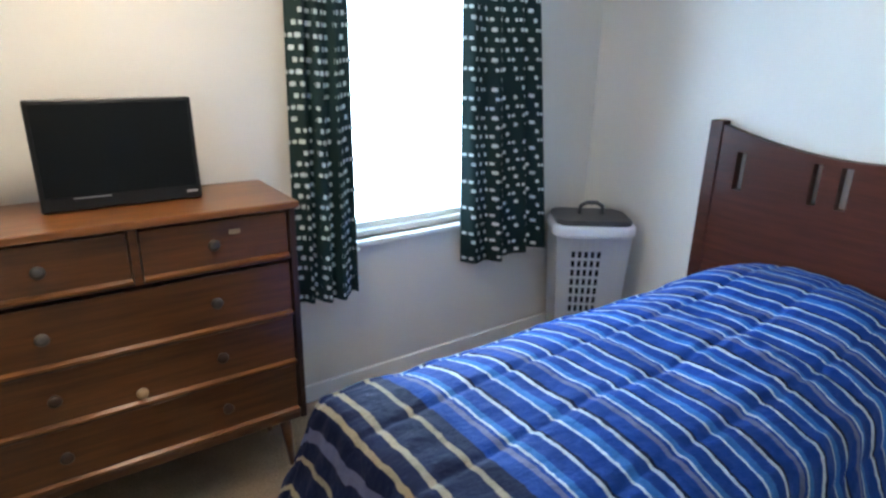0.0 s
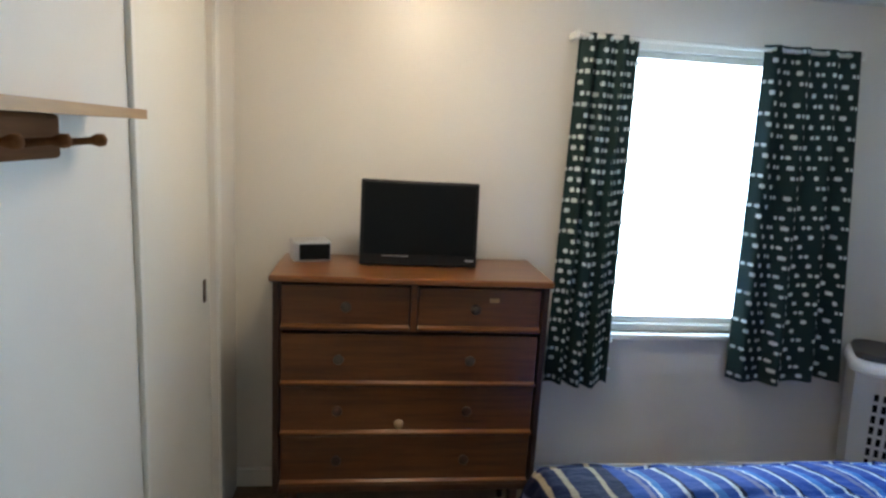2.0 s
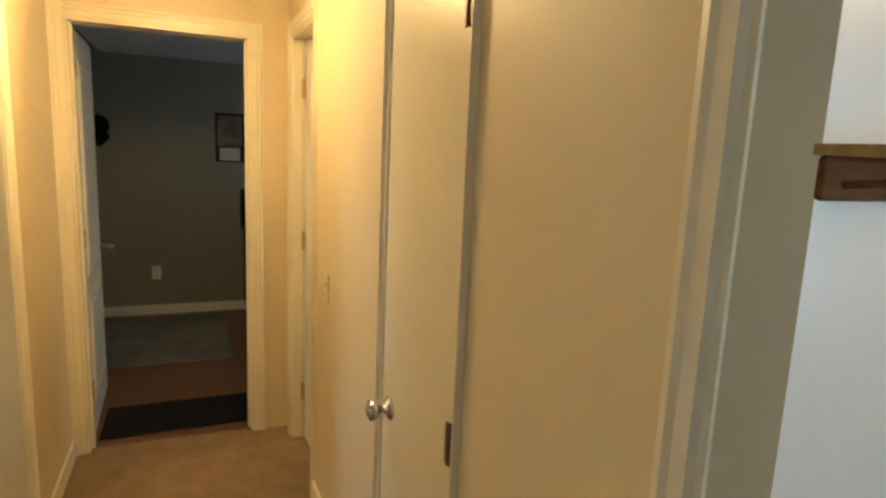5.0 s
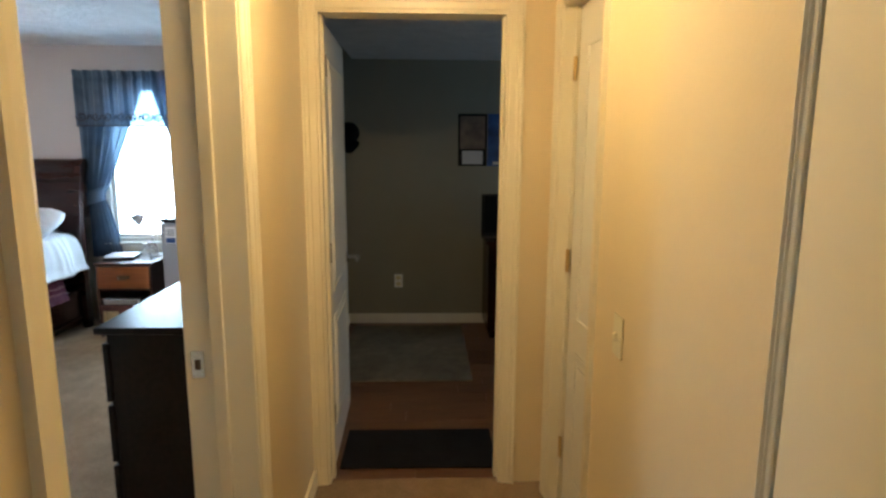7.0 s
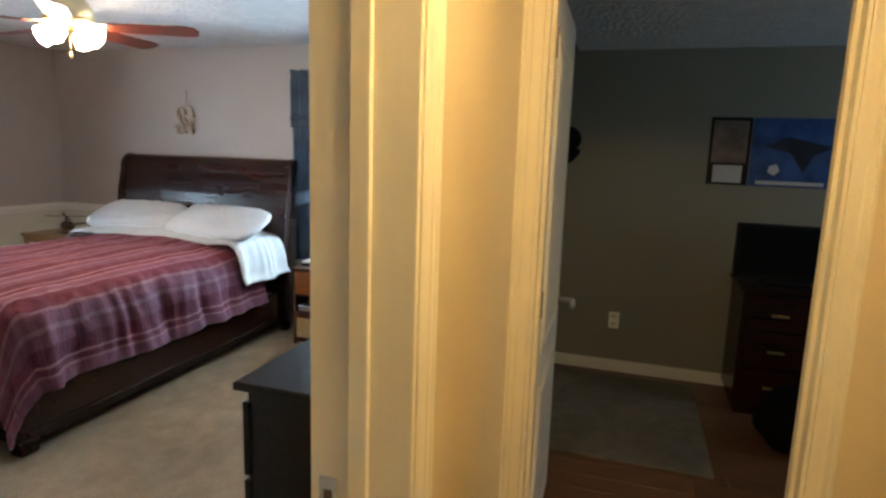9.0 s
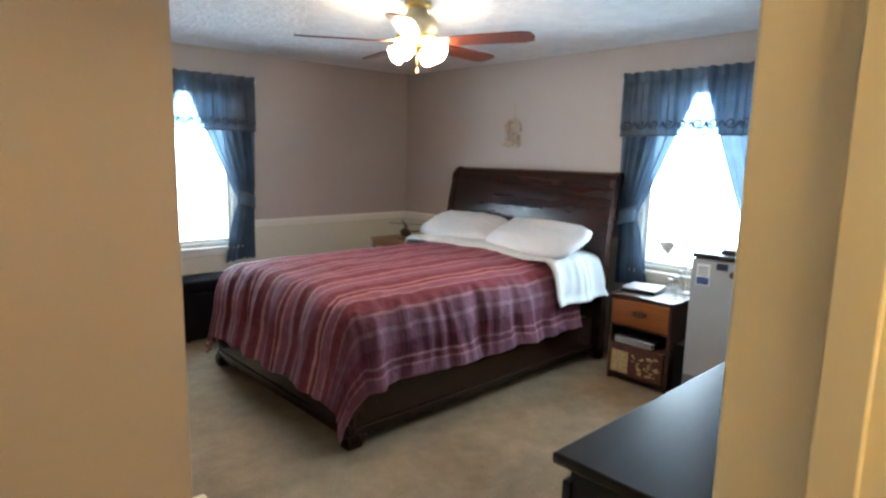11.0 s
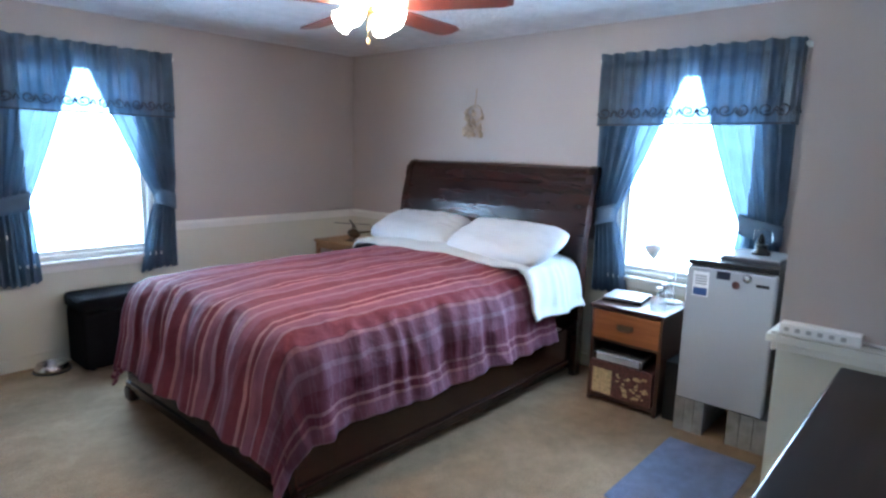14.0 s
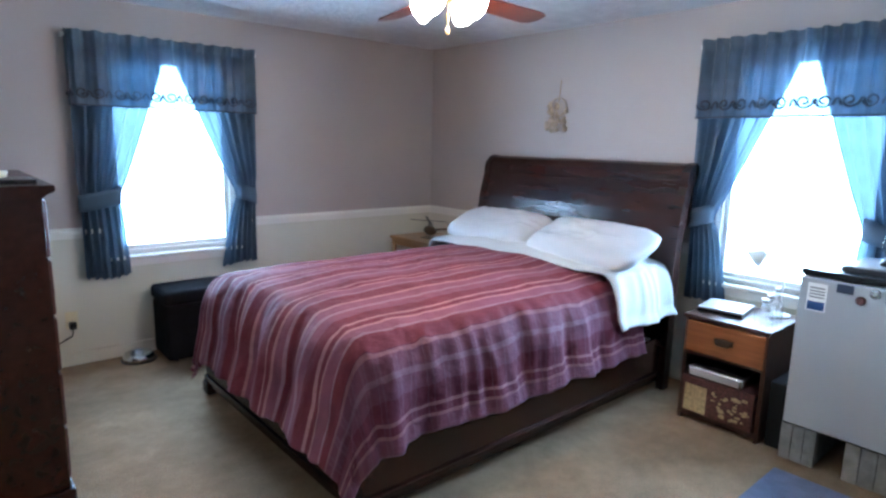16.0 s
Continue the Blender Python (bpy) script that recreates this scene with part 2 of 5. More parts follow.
M_SCREEN = plain("screen_black", (0.006, 0.007, 0.008), 0.3, var=0.05, bump=0, spec=0.12)
M_BLACK_CLOTH = fuzzy("black_fabric", (0.008, 0.008, 0.010), 300)
M_SILVER = plain("silver_plastic", (0.45, 0.45, 0.46), 0.35, metal=0.4)
M_STEEL = plain("brushed_steel", (0.60, 0.60, 0.60), 0.25, metal=1.0)
M_BRASS = plain("aged_brass", (0.60, 0.42, 0.16), 0.3, metal=1.0)
M_BRONZE = plain("dark_bronze", (0.13, 0.09, 0.06), 0.4, metal=0.8)
M_PEWTER = plain("pewter_knob", (0.10, 0.085, 0.075), 0.4, metal=0.7)
M_WHITE_PL = plain("white_plastic", (0.90, 0.90, 0.90), 0.35, var=0.02)
M_ALMOND = plain("almond_plastic", (0.72, 0.66, 0.45), 0.35, var=0.03)
M_GREY_PL = plain("grey_plastic", (0.055, 0.055, 0.062), 0.4)
M_FRIDGE = plain("fridge_enamel", (0.42, 0.43, 0.45), 0.38, var=0.03, bump=0.06)
M_BLOCK = plain("concrete_block", (0.24, 0.235, 0.22), 0.9, var=0.2, scale=20, bump=0.8, fine=70)
M_PILLOW = plain("pillow_cotton", (0.60, 0.59, 0.60), 0.85, var=0.03, bump=0.1, fine=300)
M_SHEET = plain("sheet_cotton", (0.60, 0.59, 0.58), 0.85, var=0.04, bump=0.1, fine=300)
M_CURT_BLUE = cloth("curtain_steel_blue", (0.080, 0.125, 0.185), 0.20, 0.5, 0.2, 0.035)
M_VALANCE = cloth("valance_steel_blue", (0.085, 0.120, 0.165), 0.18, 0.42, 0.25, 0.17)
M_SCROLL = plain("scroll_embroidery", (0.025, 0.03, 0.045), 0.5)
M_CURT_GREEN = cloth("curtain_dark_green", (0.006, 0.028, 0.026), 0.14, 0.8)
M_PRINT = cloth("curtain_print_white", (0.82, 0.88, 0.86), 0.3, 0.8)
M_GLASS = clear("window_glass")
M_BOTTLE = clear("clear_bottle", (0.9, 0.94, 0.95))
M_BOTTLE.node_tree.nodes["Principled BSDF"].inputs["Alpha"].default_value = 0.3
M_OUT = glow("daylight_outside", (0.92, 0.97, 1.0), 3.2)
M_BULB = glow("frosted_lamp_glass", (1.0, 0.84, 0.64), 104.0)
M_DOME = glow("bedroom_lamp_glass", (1.0, 0.82, 0.60), 50.0)
M_DOME_HALL = glow("hall_lamp_glass", (1.0, 0.72, 0.35), 108.0)
M_PAPER = plain("printed_paper_white", (0.55, 0.56, 0.58), 0.6)
M_POSTER = plain("poster_blue", (0.030, 0.085, 0.26), 0.35, var=0.5, scale=7)
M_POSTER_DK = plain("poster_dark", (0.02, 0.025, 0.05), 0.35, var=0.3, scale=9)
M_CAL = plain("calendar_picture", (0.16, 0.12, 0.10), 0.4, var=0.4, scale=12)
M_GARNET = plain("patterned_box", (0.10, 0.035, 0.030), 0.5, var=0.5, scale=60)
M_CREAM_PATCH = plain("patterned_box_cream", (0.50, 0.38, 0.20), 0.5, var=0.3, scale=60)
M_SHELLS = plain("sea_shell", (0.42, 0.33, 0.25), 0.6, var=0.3, scale=40)
# Stripe blues and white darkened to offset too much light on the bed
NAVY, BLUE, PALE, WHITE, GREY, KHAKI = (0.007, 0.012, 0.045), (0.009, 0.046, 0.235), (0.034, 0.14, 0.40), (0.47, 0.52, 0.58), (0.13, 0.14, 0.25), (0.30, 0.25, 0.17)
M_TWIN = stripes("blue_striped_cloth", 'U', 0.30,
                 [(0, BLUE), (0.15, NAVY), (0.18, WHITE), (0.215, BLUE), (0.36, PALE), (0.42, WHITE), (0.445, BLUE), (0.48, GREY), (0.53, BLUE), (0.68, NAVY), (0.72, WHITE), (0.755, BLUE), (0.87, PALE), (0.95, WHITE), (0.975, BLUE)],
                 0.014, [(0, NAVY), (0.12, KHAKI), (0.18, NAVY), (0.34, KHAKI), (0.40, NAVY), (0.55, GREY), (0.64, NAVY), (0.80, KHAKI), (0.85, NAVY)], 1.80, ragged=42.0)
WINE, ROSE, MAUVE, PLUM = (0.175, 0.036, 0.050), (0.40, 0.185, 0.185), (0.31, 0.165, 0.195), (0.225, 0.078, 0.105)
M_QUEEN = stripes("wine_striped_cloth", 'V', 0.42,
                  [(0, WINE), (0.14, ROSE), (0.18, PLUM), (0.32, MAUVE), (0.36, PLUM), (0.48, WINE), (0.62, ROSE), (0.655, WINE), (0.73, ROSE), (0.765, PLUM), (0.90, MAUVE), (0.94, WINE)],
                  0.010, cross=((0.035, 0.008, 0.03), (0.23, 0.15, 0.20), -9.0, 1.47))


# ---- mesh helpers ----
def box(x0, x1, y0, y1, z0, z1, bev=0.0, bm=None, seg=2):
    bm = bm or bmesh.new()
    x0, x1, y0, y1, z0, z1 = min(x0, x1), max(x0, x1), min(y0, y1), max(y0, y1), min(z0, z1), max(z0, z1)
    v = [bm.verts.new((x, y, z)) for z in (z0, z1) for x, y in ((x0, y0), (x1, y0), (x1, y1), (x0, y1))]
    f = [bm.faces.new([v[i] for i in q]) for q in ((3, 2, 1, 0), (4, 5, 6, 7), (0, 1, 5, 4), (1, 2, 6, 5), (2, 3, 7, 6), (3, 0, 4, 7))]
    if bev:
        e = list({e for q in f for e in q.edges})
        bmesh.ops.bevel(bm, geom=e, offset=min(bev, 0.45 * min(x1 - x0, y1 - y0, z1 - z0)), segments=seg, affect='EDGES', profile=0.5)
    return bm


def cyl(p0, p1, r0, r1=None, seg=16, bm=None):
    bm = bm or bmesh.new()
    r1 = r0 if r1 is None else r1
    p0, p1 = Vector(p0), Vector(p1)
    q = (p1 - p0).to_track_quat("Z", "Y").to_matrix()
    rings = []
    for p, r in ((p0, r0), (p1, r1)):
        rings.append([bm.verts.new(p + q @ Vector((r * math.cos(2 * math.pi * i / seg), r * math.sin(2 * math.pi * i / seg), 0))) for i in range(seg)])
    for i in range(seg):
        j = (i + 1) % seg
        bm.faces.new((rings[0][i], rings[0][j], rings[1][j], rings[1][i])).smooth = seg > 8
    bm.faces.new(rings[0][::-1])
    bm.faces.new(rings[1])
    return bm


def lathe(base, profile, seg=24, axis=(0, 0, 1), bm=None):
    """Turned solid: profile rows are (radius, height along axis)."""
    bm = bm or bmesh.new()
    q = Vector(axis).to_track_quat("Z", "Y").to_matrix()
    rings = []
    for r, h in profile:
        rings.append([bm.verts.new(Vector(base) + q @ Vector((max(r, 1e-4) * math.cos(2 * math.pi * i / seg), max(r, 1e-4) * math.sin(2 * math.pi * i / seg), h))) for i in range(seg)])
    for a, c in zip(rings, rings[1:]):
        for i in range(seg):
            j = (i + 1) % seg
            bm.faces.new((a[i], a[j], c[j], c[i])).smooth = True
    bm.faces.new(rings[0][::-1])
    bm.faces.new(rings[-1])
    return bm


def prism(poly, axis, a0, a1, bm=None):
    """A flat outline in the other two axes, drawn out along one axis."""
    bm = bm or bmesh.new()
    put = {"x": lambda a, p: (a, p[0], p[1]), "y": lambda a, p: (p[0], a, p[1]), "z": lambda a, p: (p[0], p[1], a)}[axis]
    lo, hi = [bm.verts.new(put(a0, p)) for p in poly], [bm.verts.new(put(a1, p)) for p in poly]
    bm.faces.new(lo[::-1])
    bm.faces.new(hi)
    for i in range(len(poly)):
        j = (i + 1) % len(poly)
        bm.faces.new((lo[i], lo[j], hi[j], hi[i]))
    bmesh.ops.recalc_face_normals(bm, faces=bm.faces)
    return bm


def tube(points, r, seg=8, bm=None):
    bm = bm or bmesh.new()
    pts = [Vector(p) for p in points]
    rings = []
    for i, p in enumerate(pts):
        d = (pts[min(i + 1, len(pts) - 1)] - pts[max(i - 1, 0)]).normalized()
        q = d.to_track_quat("Z", "Y").to_matrix()
        rings.append([bm.verts.new(p + q @ Vector((r * math.cos(2 * math.pi * k / seg), r * math.sin(2 * math.pi * k / seg), 0))) for k in range(seg)])
    for a, c in zip(rings, rings[1:]):
        for k in range(seg):
            bm.faces.new((a[k], a[(k + 1) % seg], c[(k + 1) % seg], c[k])).smooth = True
    bm.faces.new(rings[0][::-1])
    bm.faces.new(rings[-1])
    return bm


def sheet(place, nu, nv, thick=0.0, bm=None):
    """A smooth surface place(u, v), u and v from 0 to 1, given thickness along its normals."""
    bm = bm or bmesh.new()
    g = [[bm.verts.new(place(i / nu, j / nv)) for j in range(nv + 1)] for i in range(nu + 1)]
    for i in range(nu):
        for j in range(nv):
            bm.faces.new((g[i][j], g[i + 1][j], g[i + 1][j + 1], g[i][j + 1])).smooth = True
    if thick:
        bm.normal_update()
        bmesh.ops.solidify(bm, geom=bm.faces[:], thickness=thick)
        for f in bm.faces:
            f.smooth = True
    return bm


def quilted(place, nu, nv, thick, uv_of):
    """A cloth of real thickness over place(u, v), with its own lengths as texture coordinates."""
    bm = bmesh.new()
    lay = bm.loops.layers.uv.new("cloth")
    p = [[Vector(place(i / nu, j / nv)) for j in range(nv + 1)] for i in range(nu + 1)]
    top, low = [], []
    for i in range(nu + 1):
        ta, lo = [], []
        for j in range(nv + 1):
            du = p[min(i + 1, nu)][j] - p[max(i - 1, 0)][j]
            dv = p[i][min(j + 1, nv)] - p[i][max(j - 1, 0)]
            nrm = du.cross(dv).normalized()
            ta.append(bm.verts.new(p[i][j]))
            lo.append(bm.verts.new(p[i][j] - nrm * thick))
        top.append(ta)
        low.append(lo)
    where = {}
    for i in range(nu + 1):
        for j in range(nv + 1):
            where[top[i][j]] = where[low[i][j]] = uv_of(i / nu, j / nv)
    for i in range(nu):
        for j in range(nv):
            bm.faces.new((top[i][j], top[i + 1][j], top[i + 1][j + 1], top[i][j + 1]))
            bm.faces.new((low[i][j + 1], low[i + 1][j + 1], low[i + 1][j], low[i][j]))
    for i in range(nu):
        for j in (0, nv):
            bm.faces.new((top[i][j], low[i][j], low[i + 1][j], top[i + 1][j]))
    for j in range(nv):
        for i in (0, nu):
            bm.faces.new((top[i][j], top[i][j + 1], low[i][j + 1], low[i][j]))
    for f in bm.faces:
        f.smooth = True
        for q in f.loops:
            q[lay].uv = where[q.vert]
    return bm


def solid(name, bm, material):
    me = bpy.data.meshes.new(name)
    bmesh.ops.recalc_face_normals(bm, faces=bm.faces)
    bm.to_mesh(me)
    bm.free()
    me.materials.append(material)
    return new(name, me)


def part(name, bm, material, parent, label=""):
    ob = solid(name, bm, material)
    ob.parent = parent
    if parent.type == 'EMPTY':
        ob.matrix_parent_inverse = parent.matrix_basis.inverted()
    if label:
        ob["label"] = label
    return ob


def thing(name, label, category, at, group=""):
    ob = new(name)
    ob.empty_display_size = 0.1
    ob.matrix_basis = Matrix.Translation(at)
    return tagged(ob, label, category, group)


def setting(name, bm, material, label="", category=""):
    return tagged(solid(name, bm, material), label, category, kind="structure")


# ---- the large structure ----
def wall(name, boxes, material, label):
    bm = bmesh.new()
    for b in boxes:
        box(*b, bm=bm)
    return setting(name, bm, material, label, "wall")


T = 0.14
# floors
setting("floor_bedroom", box(-0.10, X_HEAD + T, -1.8, Y_WIN + T, -0.12, 0.0), M_CARPET, "beige cut-pile carpet in the small bedroom", "carpet")
setting("floor_hall", box(X_D1 - 0.03, -0.10, Y_HS - 0.09, 1.6, -0.12, 0.0), M_CARPET, "worn beige carpet along the narrow hall", "carpet")
setting("floor_master", box(X_MW - T, -0.10, Y_MS - T, Y_HS - 0.09, -0.12, 0.0), M_CARPET, "beige carpet under the large bed", "carpet")
# ceilings
setting("ceiling_bedroom", box(0.0, X_HEAD + T, -1.8, Y_WIN + T, Z_BED, Z_BED + 0.14), M_CEIL, "white ceiling over the small bedroom", "ceiling")
setting("ceiling_hall", box(X_D1 - 0.06, 0.0, Y_HS - 0.09, 1.6, Z_HALL, Z_HALL + 0.14), M_CEIL, "white ceiling over the hall", "ceiling")
setting("ceiling_master", box(X_MW - T, -0.10, Y_MS - T, Y_HS - 0.09, Z_MAST, Z_MAST + 0.14), M_CEIL, "white textured ceiling over the large bedroom", "ceiling")
setting("ceiling_dark_room", box(X_DARK - T, X_D1 - 0.06, Y_HS - 0.09, 2.6, Z_DARK, Z_DARK + 0.14), M_CEIL, "textured ceiling of the unlit room", "ceiling")

# small bedroom
WX0, WX1, WZ0, WZ1 = 1.50, 2.33, 0.735, 2.00
HT = 2.5
wall("wall_bedroom_window", [(-T, WX0, Y_WIN, Y_WIN + T, 0, HT), (WX1, X_HEAD + T, Y_WIN, Y_WIN + T, 0, HT),
                             (WX0, WX1, Y_WIN, Y_WIN + T, 0, WZ0), (WX0, WX1, Y_WIN, Y_WIN + T, WZ1, HT)], M_WALL_BED, "cream wall with a window beside the dresser")
wall("wall_bedroom_headboard", [(X_HEAD, X_HEAD + T, -1.8, Y_WIN, 0, HT)], M_WALL_BED, "cream wall behind the twin bed")
wall("wall_bedroom_south", [(0.24, X_HEAD + T, -1.94, -1.8, 0, HT)], M_WALL_BED, "plain cream wall closing the bedroom")
wall("wall_bedroom_entry", [(0.10, 0.24, -1.94, Y_HS - 0.05, 0, HT)], M_WALL_BED, "short cream wall beside the bedroom doorway")
# closet side with the shelf; opening for the sliding door
CY0, CY1, CZ = 1.27, 1.97, 1.985
wall("wall_bedroom_closet", [(-0.10, 0.0, 0.475, CY0, 0, HT), (-0.10, 0.0, CY1, Y_WIN, 0, HT), (-0.10, 0.0, CY0, CY1, CZ, HT), (-0.45, -0.10, 0.475, 0.59, 0, HT)],
     M_WALL_BED, "white wall with the peg shelf and closet opening")
wall("wall_bedroom_closet_back", [(-0.70, -0.62, 0.2, Y_WIN, 0, HT), (-0.62, 0.0, Y_WIN, Y_WIN + T, 0, HT)], M_WALL_BED, "plain back wall of the closet")

# hall: north side with linen closet and bathroom door
LX0, LX1, LZ = -0.805, -0.335, 2.10
BX0, BX1, DZ = -2.34, -1.81, 2.04
wall("wall_hall_north", [(X_D1, BX0, 0, 0.12, 0, HT), (BX1, LX0, 0, 0.12, 0, HT), (LX1, -0.22, 0, 0.12, 0, HT), (-0.22, 0.213, 0, 0.03, 0, HT), (BX0, BX1, 0, 0.12, DZ, HT), (LX0, LX1, 0, 0.12, LZ, HT)],
     M_WALL_HALL, "cream painted hall wall beside the linen closet")
wall("wall_hall_niche", [(-0.62, -0.45, 0.12, 0.59, 0, HT)], M_WALL_HALL, "plain wall closing the niche")
wall("wall_bathroom_back", [(X_D1 - 0.10, -0.62, 1.5, 1.6, 0, HT), (-0.72, -0.62, 0.12, 1.5, 0, HT)], M_WALL_HALL, "plain wall beyond the bathroom door")
# hall: south side with the doorway to the large bedroom
MX0, MX1 = -1.66, -0.76
wall("wall_hall_south", [(X_D1, MX0, Y_MN, Y_HS, 0, HT), (MX1, 0.24, Y_MN, Y_HS, 0, HT), (MX0, MX1, Y_MN, Y_HS, DZ, HT)],
     M_WALL_HALL, "cream painted hall wall with the bedroom doorway")
# hall end with the doorway to the unlit room
DY0, DY1 = -0.96, -0.185
wall("wall_hall_end", [(X_D1 - 0.12, X_D1, Y_HS, DY0, 0, HT), (X_D1 - 0.12, X_D1, DY1, 1.6, 0, HT), (X_D1 - 0.12, X_D1, DY0, DY1, DZ, HT)],
     M_WALL_HALL, "cream painted end wall of the hall with a doorway")

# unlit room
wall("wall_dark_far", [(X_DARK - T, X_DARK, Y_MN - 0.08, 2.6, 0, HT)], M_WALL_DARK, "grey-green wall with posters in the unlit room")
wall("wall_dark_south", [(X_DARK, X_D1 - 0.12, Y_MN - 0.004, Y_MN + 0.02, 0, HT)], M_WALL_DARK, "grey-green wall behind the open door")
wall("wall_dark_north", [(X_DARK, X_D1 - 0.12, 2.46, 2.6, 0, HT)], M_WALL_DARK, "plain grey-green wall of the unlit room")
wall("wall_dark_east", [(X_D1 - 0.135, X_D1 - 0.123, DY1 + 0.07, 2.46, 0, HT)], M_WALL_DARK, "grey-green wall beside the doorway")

# large bedroom: taupe above the chair rail, cream below
V1X0, V1X1, V1Z0, V1Z1 = -3.26, -2.43, 0.69, 2.02
V2Y0, V2Y1 = -3.24, -2.39


def two_tone(stem, upper, lower, label):
    wall(stem + "_upper", upper, M_WALL_MAST, "taupe painted wall " + label)
    wall(stem + "_lower", lower, M_WAINSCOT, "cream painted lower wall " + label)


two_tone("wall_master_window", [(X_MW - T, V1X0, Y_MS - T, Y_MS, RAIL, HT), (V1X1, X_ME + T, Y_MS - T, Y_MS, RAIL, HT), (V1X0, V1X1, Y_MS - T, Y_MS, V1Z1, HT)],
         [(X_MW - T, V1X0, Y_MS - T, Y_MS, 0, RAIL), (V1X1, X_ME + T, Y_MS - T, Y_MS, 0, RAIL), (V1X0, V1X1, Y_MS - T, Y_MS, 0, V1Z0)], "with a curtained window")
two_tone("wall_master_headboard", [(X_MW - T, X_MW, Y_MS, V2Y0, RAIL, HT), (X_MW - T, X_MW, V2Y1, -1.75, RAIL, HT), (X_MW - T, X_MW, V2Y0, V2Y1, V1Z1, HT)],
         [(X_MW - T, X_MW, Y_MS, V2Y0, 0, RAIL), (X_MW - T, X_MW, V2Y1, -1.75, 0, RAIL), (X_MW - T, X_MW, V2Y0, V2Y1, 0, V1Z0)], "behind the sleigh bed")
two_tone("wall_master_alcove", [(X_MW, -3.67, -1.92, -1.75, RAIL, HT), (-3.81, -3.67, -1.75, Y_MN, RAIL, HT)],
         [(X_MW, -3.67, -1.92, -1.75, 0, RAIL), (-3.81, -3.67, -1.75, Y_MN, 0, RAIL)], "projecting beside the small fridge")
two_tone("wall_master_north", [(-3.67, MX0, Y_MN - 0.012, Y_MN, RAIL, HT), (MX1, -0.68, Y_MN - 0.012, Y_MN, RAIL, HT), (MX0, MX1, Y_MN - 0.012, Y_MN, DZ + 0.07, HT)],
         [(-3.67, MX0, Y_MN - 0.012, Y_MN, 0, RAIL), (MX1, -0.68, Y_MN - 0.012, Y_MN, 0, RAIL)], "behind the dark dresser")
two_tone("wall_master_east", [(X_ME, X_ME + T, Y_MS, -1.98 - T, RAIL, HT)], [(X_ME, X_ME + T, Y_MS, -1.98 - T, 0, RAIL)], "behind the tall chest")
two_tone("wall_master_entry", [(X_ME, -0.68, -1.98 - T, -1.98, RAIL, HT), (-0.68, -0.56, -1.98 - T, Y_MN, RAIL, HT)],
         [(X_ME, -0.68, -1.98 - T, -1.98, 0, RAIL), (-0.68, -0.56, -1.98 - T, Y_MN, 0, RAIL)], "facing the doorway of the large bedroom")


# ---- trim ----
def trim(name, bm, material=M_TRIM, label="", category="trim"):
    return setting(name, bm, material, label or "painted wooden trim", category)


def casing_profile(w, t=0.018):
    """Ranch casing across its width w: an outer bead, a groove and a thin inner edge."""
    return [(0, 0), (0, t), (w * 0.12, t), (w * 0.2, t * 0.72), (w * 0.42, t * 0.78), (w * 0.5, t * 0.55), (w * 0.9, t * 0.5), (w, t * 0.35), (w, 0)]


def cased(name, axis, plane, out, a0, a1, top, label, w=0.06, sides=(True, True)):
    """Casing round an opening from a0 to a1, on a wall face at plane whose outside is the sign out."""
    bm = bmesh.new()
    for on, edge, way in ((sides[0], a0, -1), (sides[1], a1, 1)):
        if not on:
            continue
        poly = [((edge + way * (w - s)), plane + out * h) for s, h in casing_profile(w)]
        if axis == "x":
            prism(poly, "z", 0.0, top + w, bm)
        else:
            prism([(h, s) for s, h in poly], "z", 0.0, top + w, bm)
    head = [(plane + out * h, top + (w - s)) for s, h in casing_profile(w)]
    if axis == "x":
        prism(head, "x", a0, a1, bm)
    else:
        prism([(p, z) for p, z in head], "y", a0, a1, bm)
    return trim(name, bm, M_TRIM, label)


cased("casing_unlit_room_door", "y", X_D1, 1, DY0, DY1, DZ, "cream ranch casing round the end doorway")
cased("casing_master_door", "x", Y_HS, 1, MX0, MX1, DZ, "cream ranch casing round the bedroom doorway")
cased("casing_master_door_inside", "x", Y_MN - 0.012, -1, MX0, MX1, DZ, "cream ranch casing inside the bedroom doorway")
cased("casing_bathroom_door", "x", 0.0, -1, BX0, BX1, DZ, "cream ranch casing round the bathroom door")
cased("casing_linen_closet", "x", 0.0, -1, LX0, LX1, LZ, "slim cream edging round the linen closet", 0.02)


def jamb(name, axis, p0, p1, a0, a1, top, label, stop=0.5):
    """Lining of an opening through a wall from p0 to p1, with a door stop."""
    bm = bmesh.new()
    q = p0 + (p1 - p0) * stop
    for e, way in ((a0, 1), (a1, -1)):
        for r0, r1, k in ((p0, p1, 0.012), (q - 0.018, q + 0.018, 0.024)):
            if axis == "x":
                box(e, e + way * k, r0, r1, 0, top, 0.002, bm)
            else:
                box(r0, r1, e, e + way * k, 0, top, 0.002, bm)
    if axis == "x":
        box(a0, a1, p0, p1, top - 0.012, top, 0, bm)
    else:
        box(p0, p1, a0, a1, top - 0.012, top, 0, bm)
    return trim(name, bm, M_TRIM, label)


jamb("jamb_unlit_room_door", "y", X_D1 - 0.125, X_D1 + 0.002, DY0, DY1, DZ, "cream door lining with a stop")
jamb("jamb_master_door", "x", Y_MN - 0.014, Y_HS + 0.002, MX0, MX1, DZ, "cream door lining with a stop")
jamb("jamb_bathroom_door", "x", -0.002, 0.122, BX0, BX1, DZ, "cream door lining with a stop")
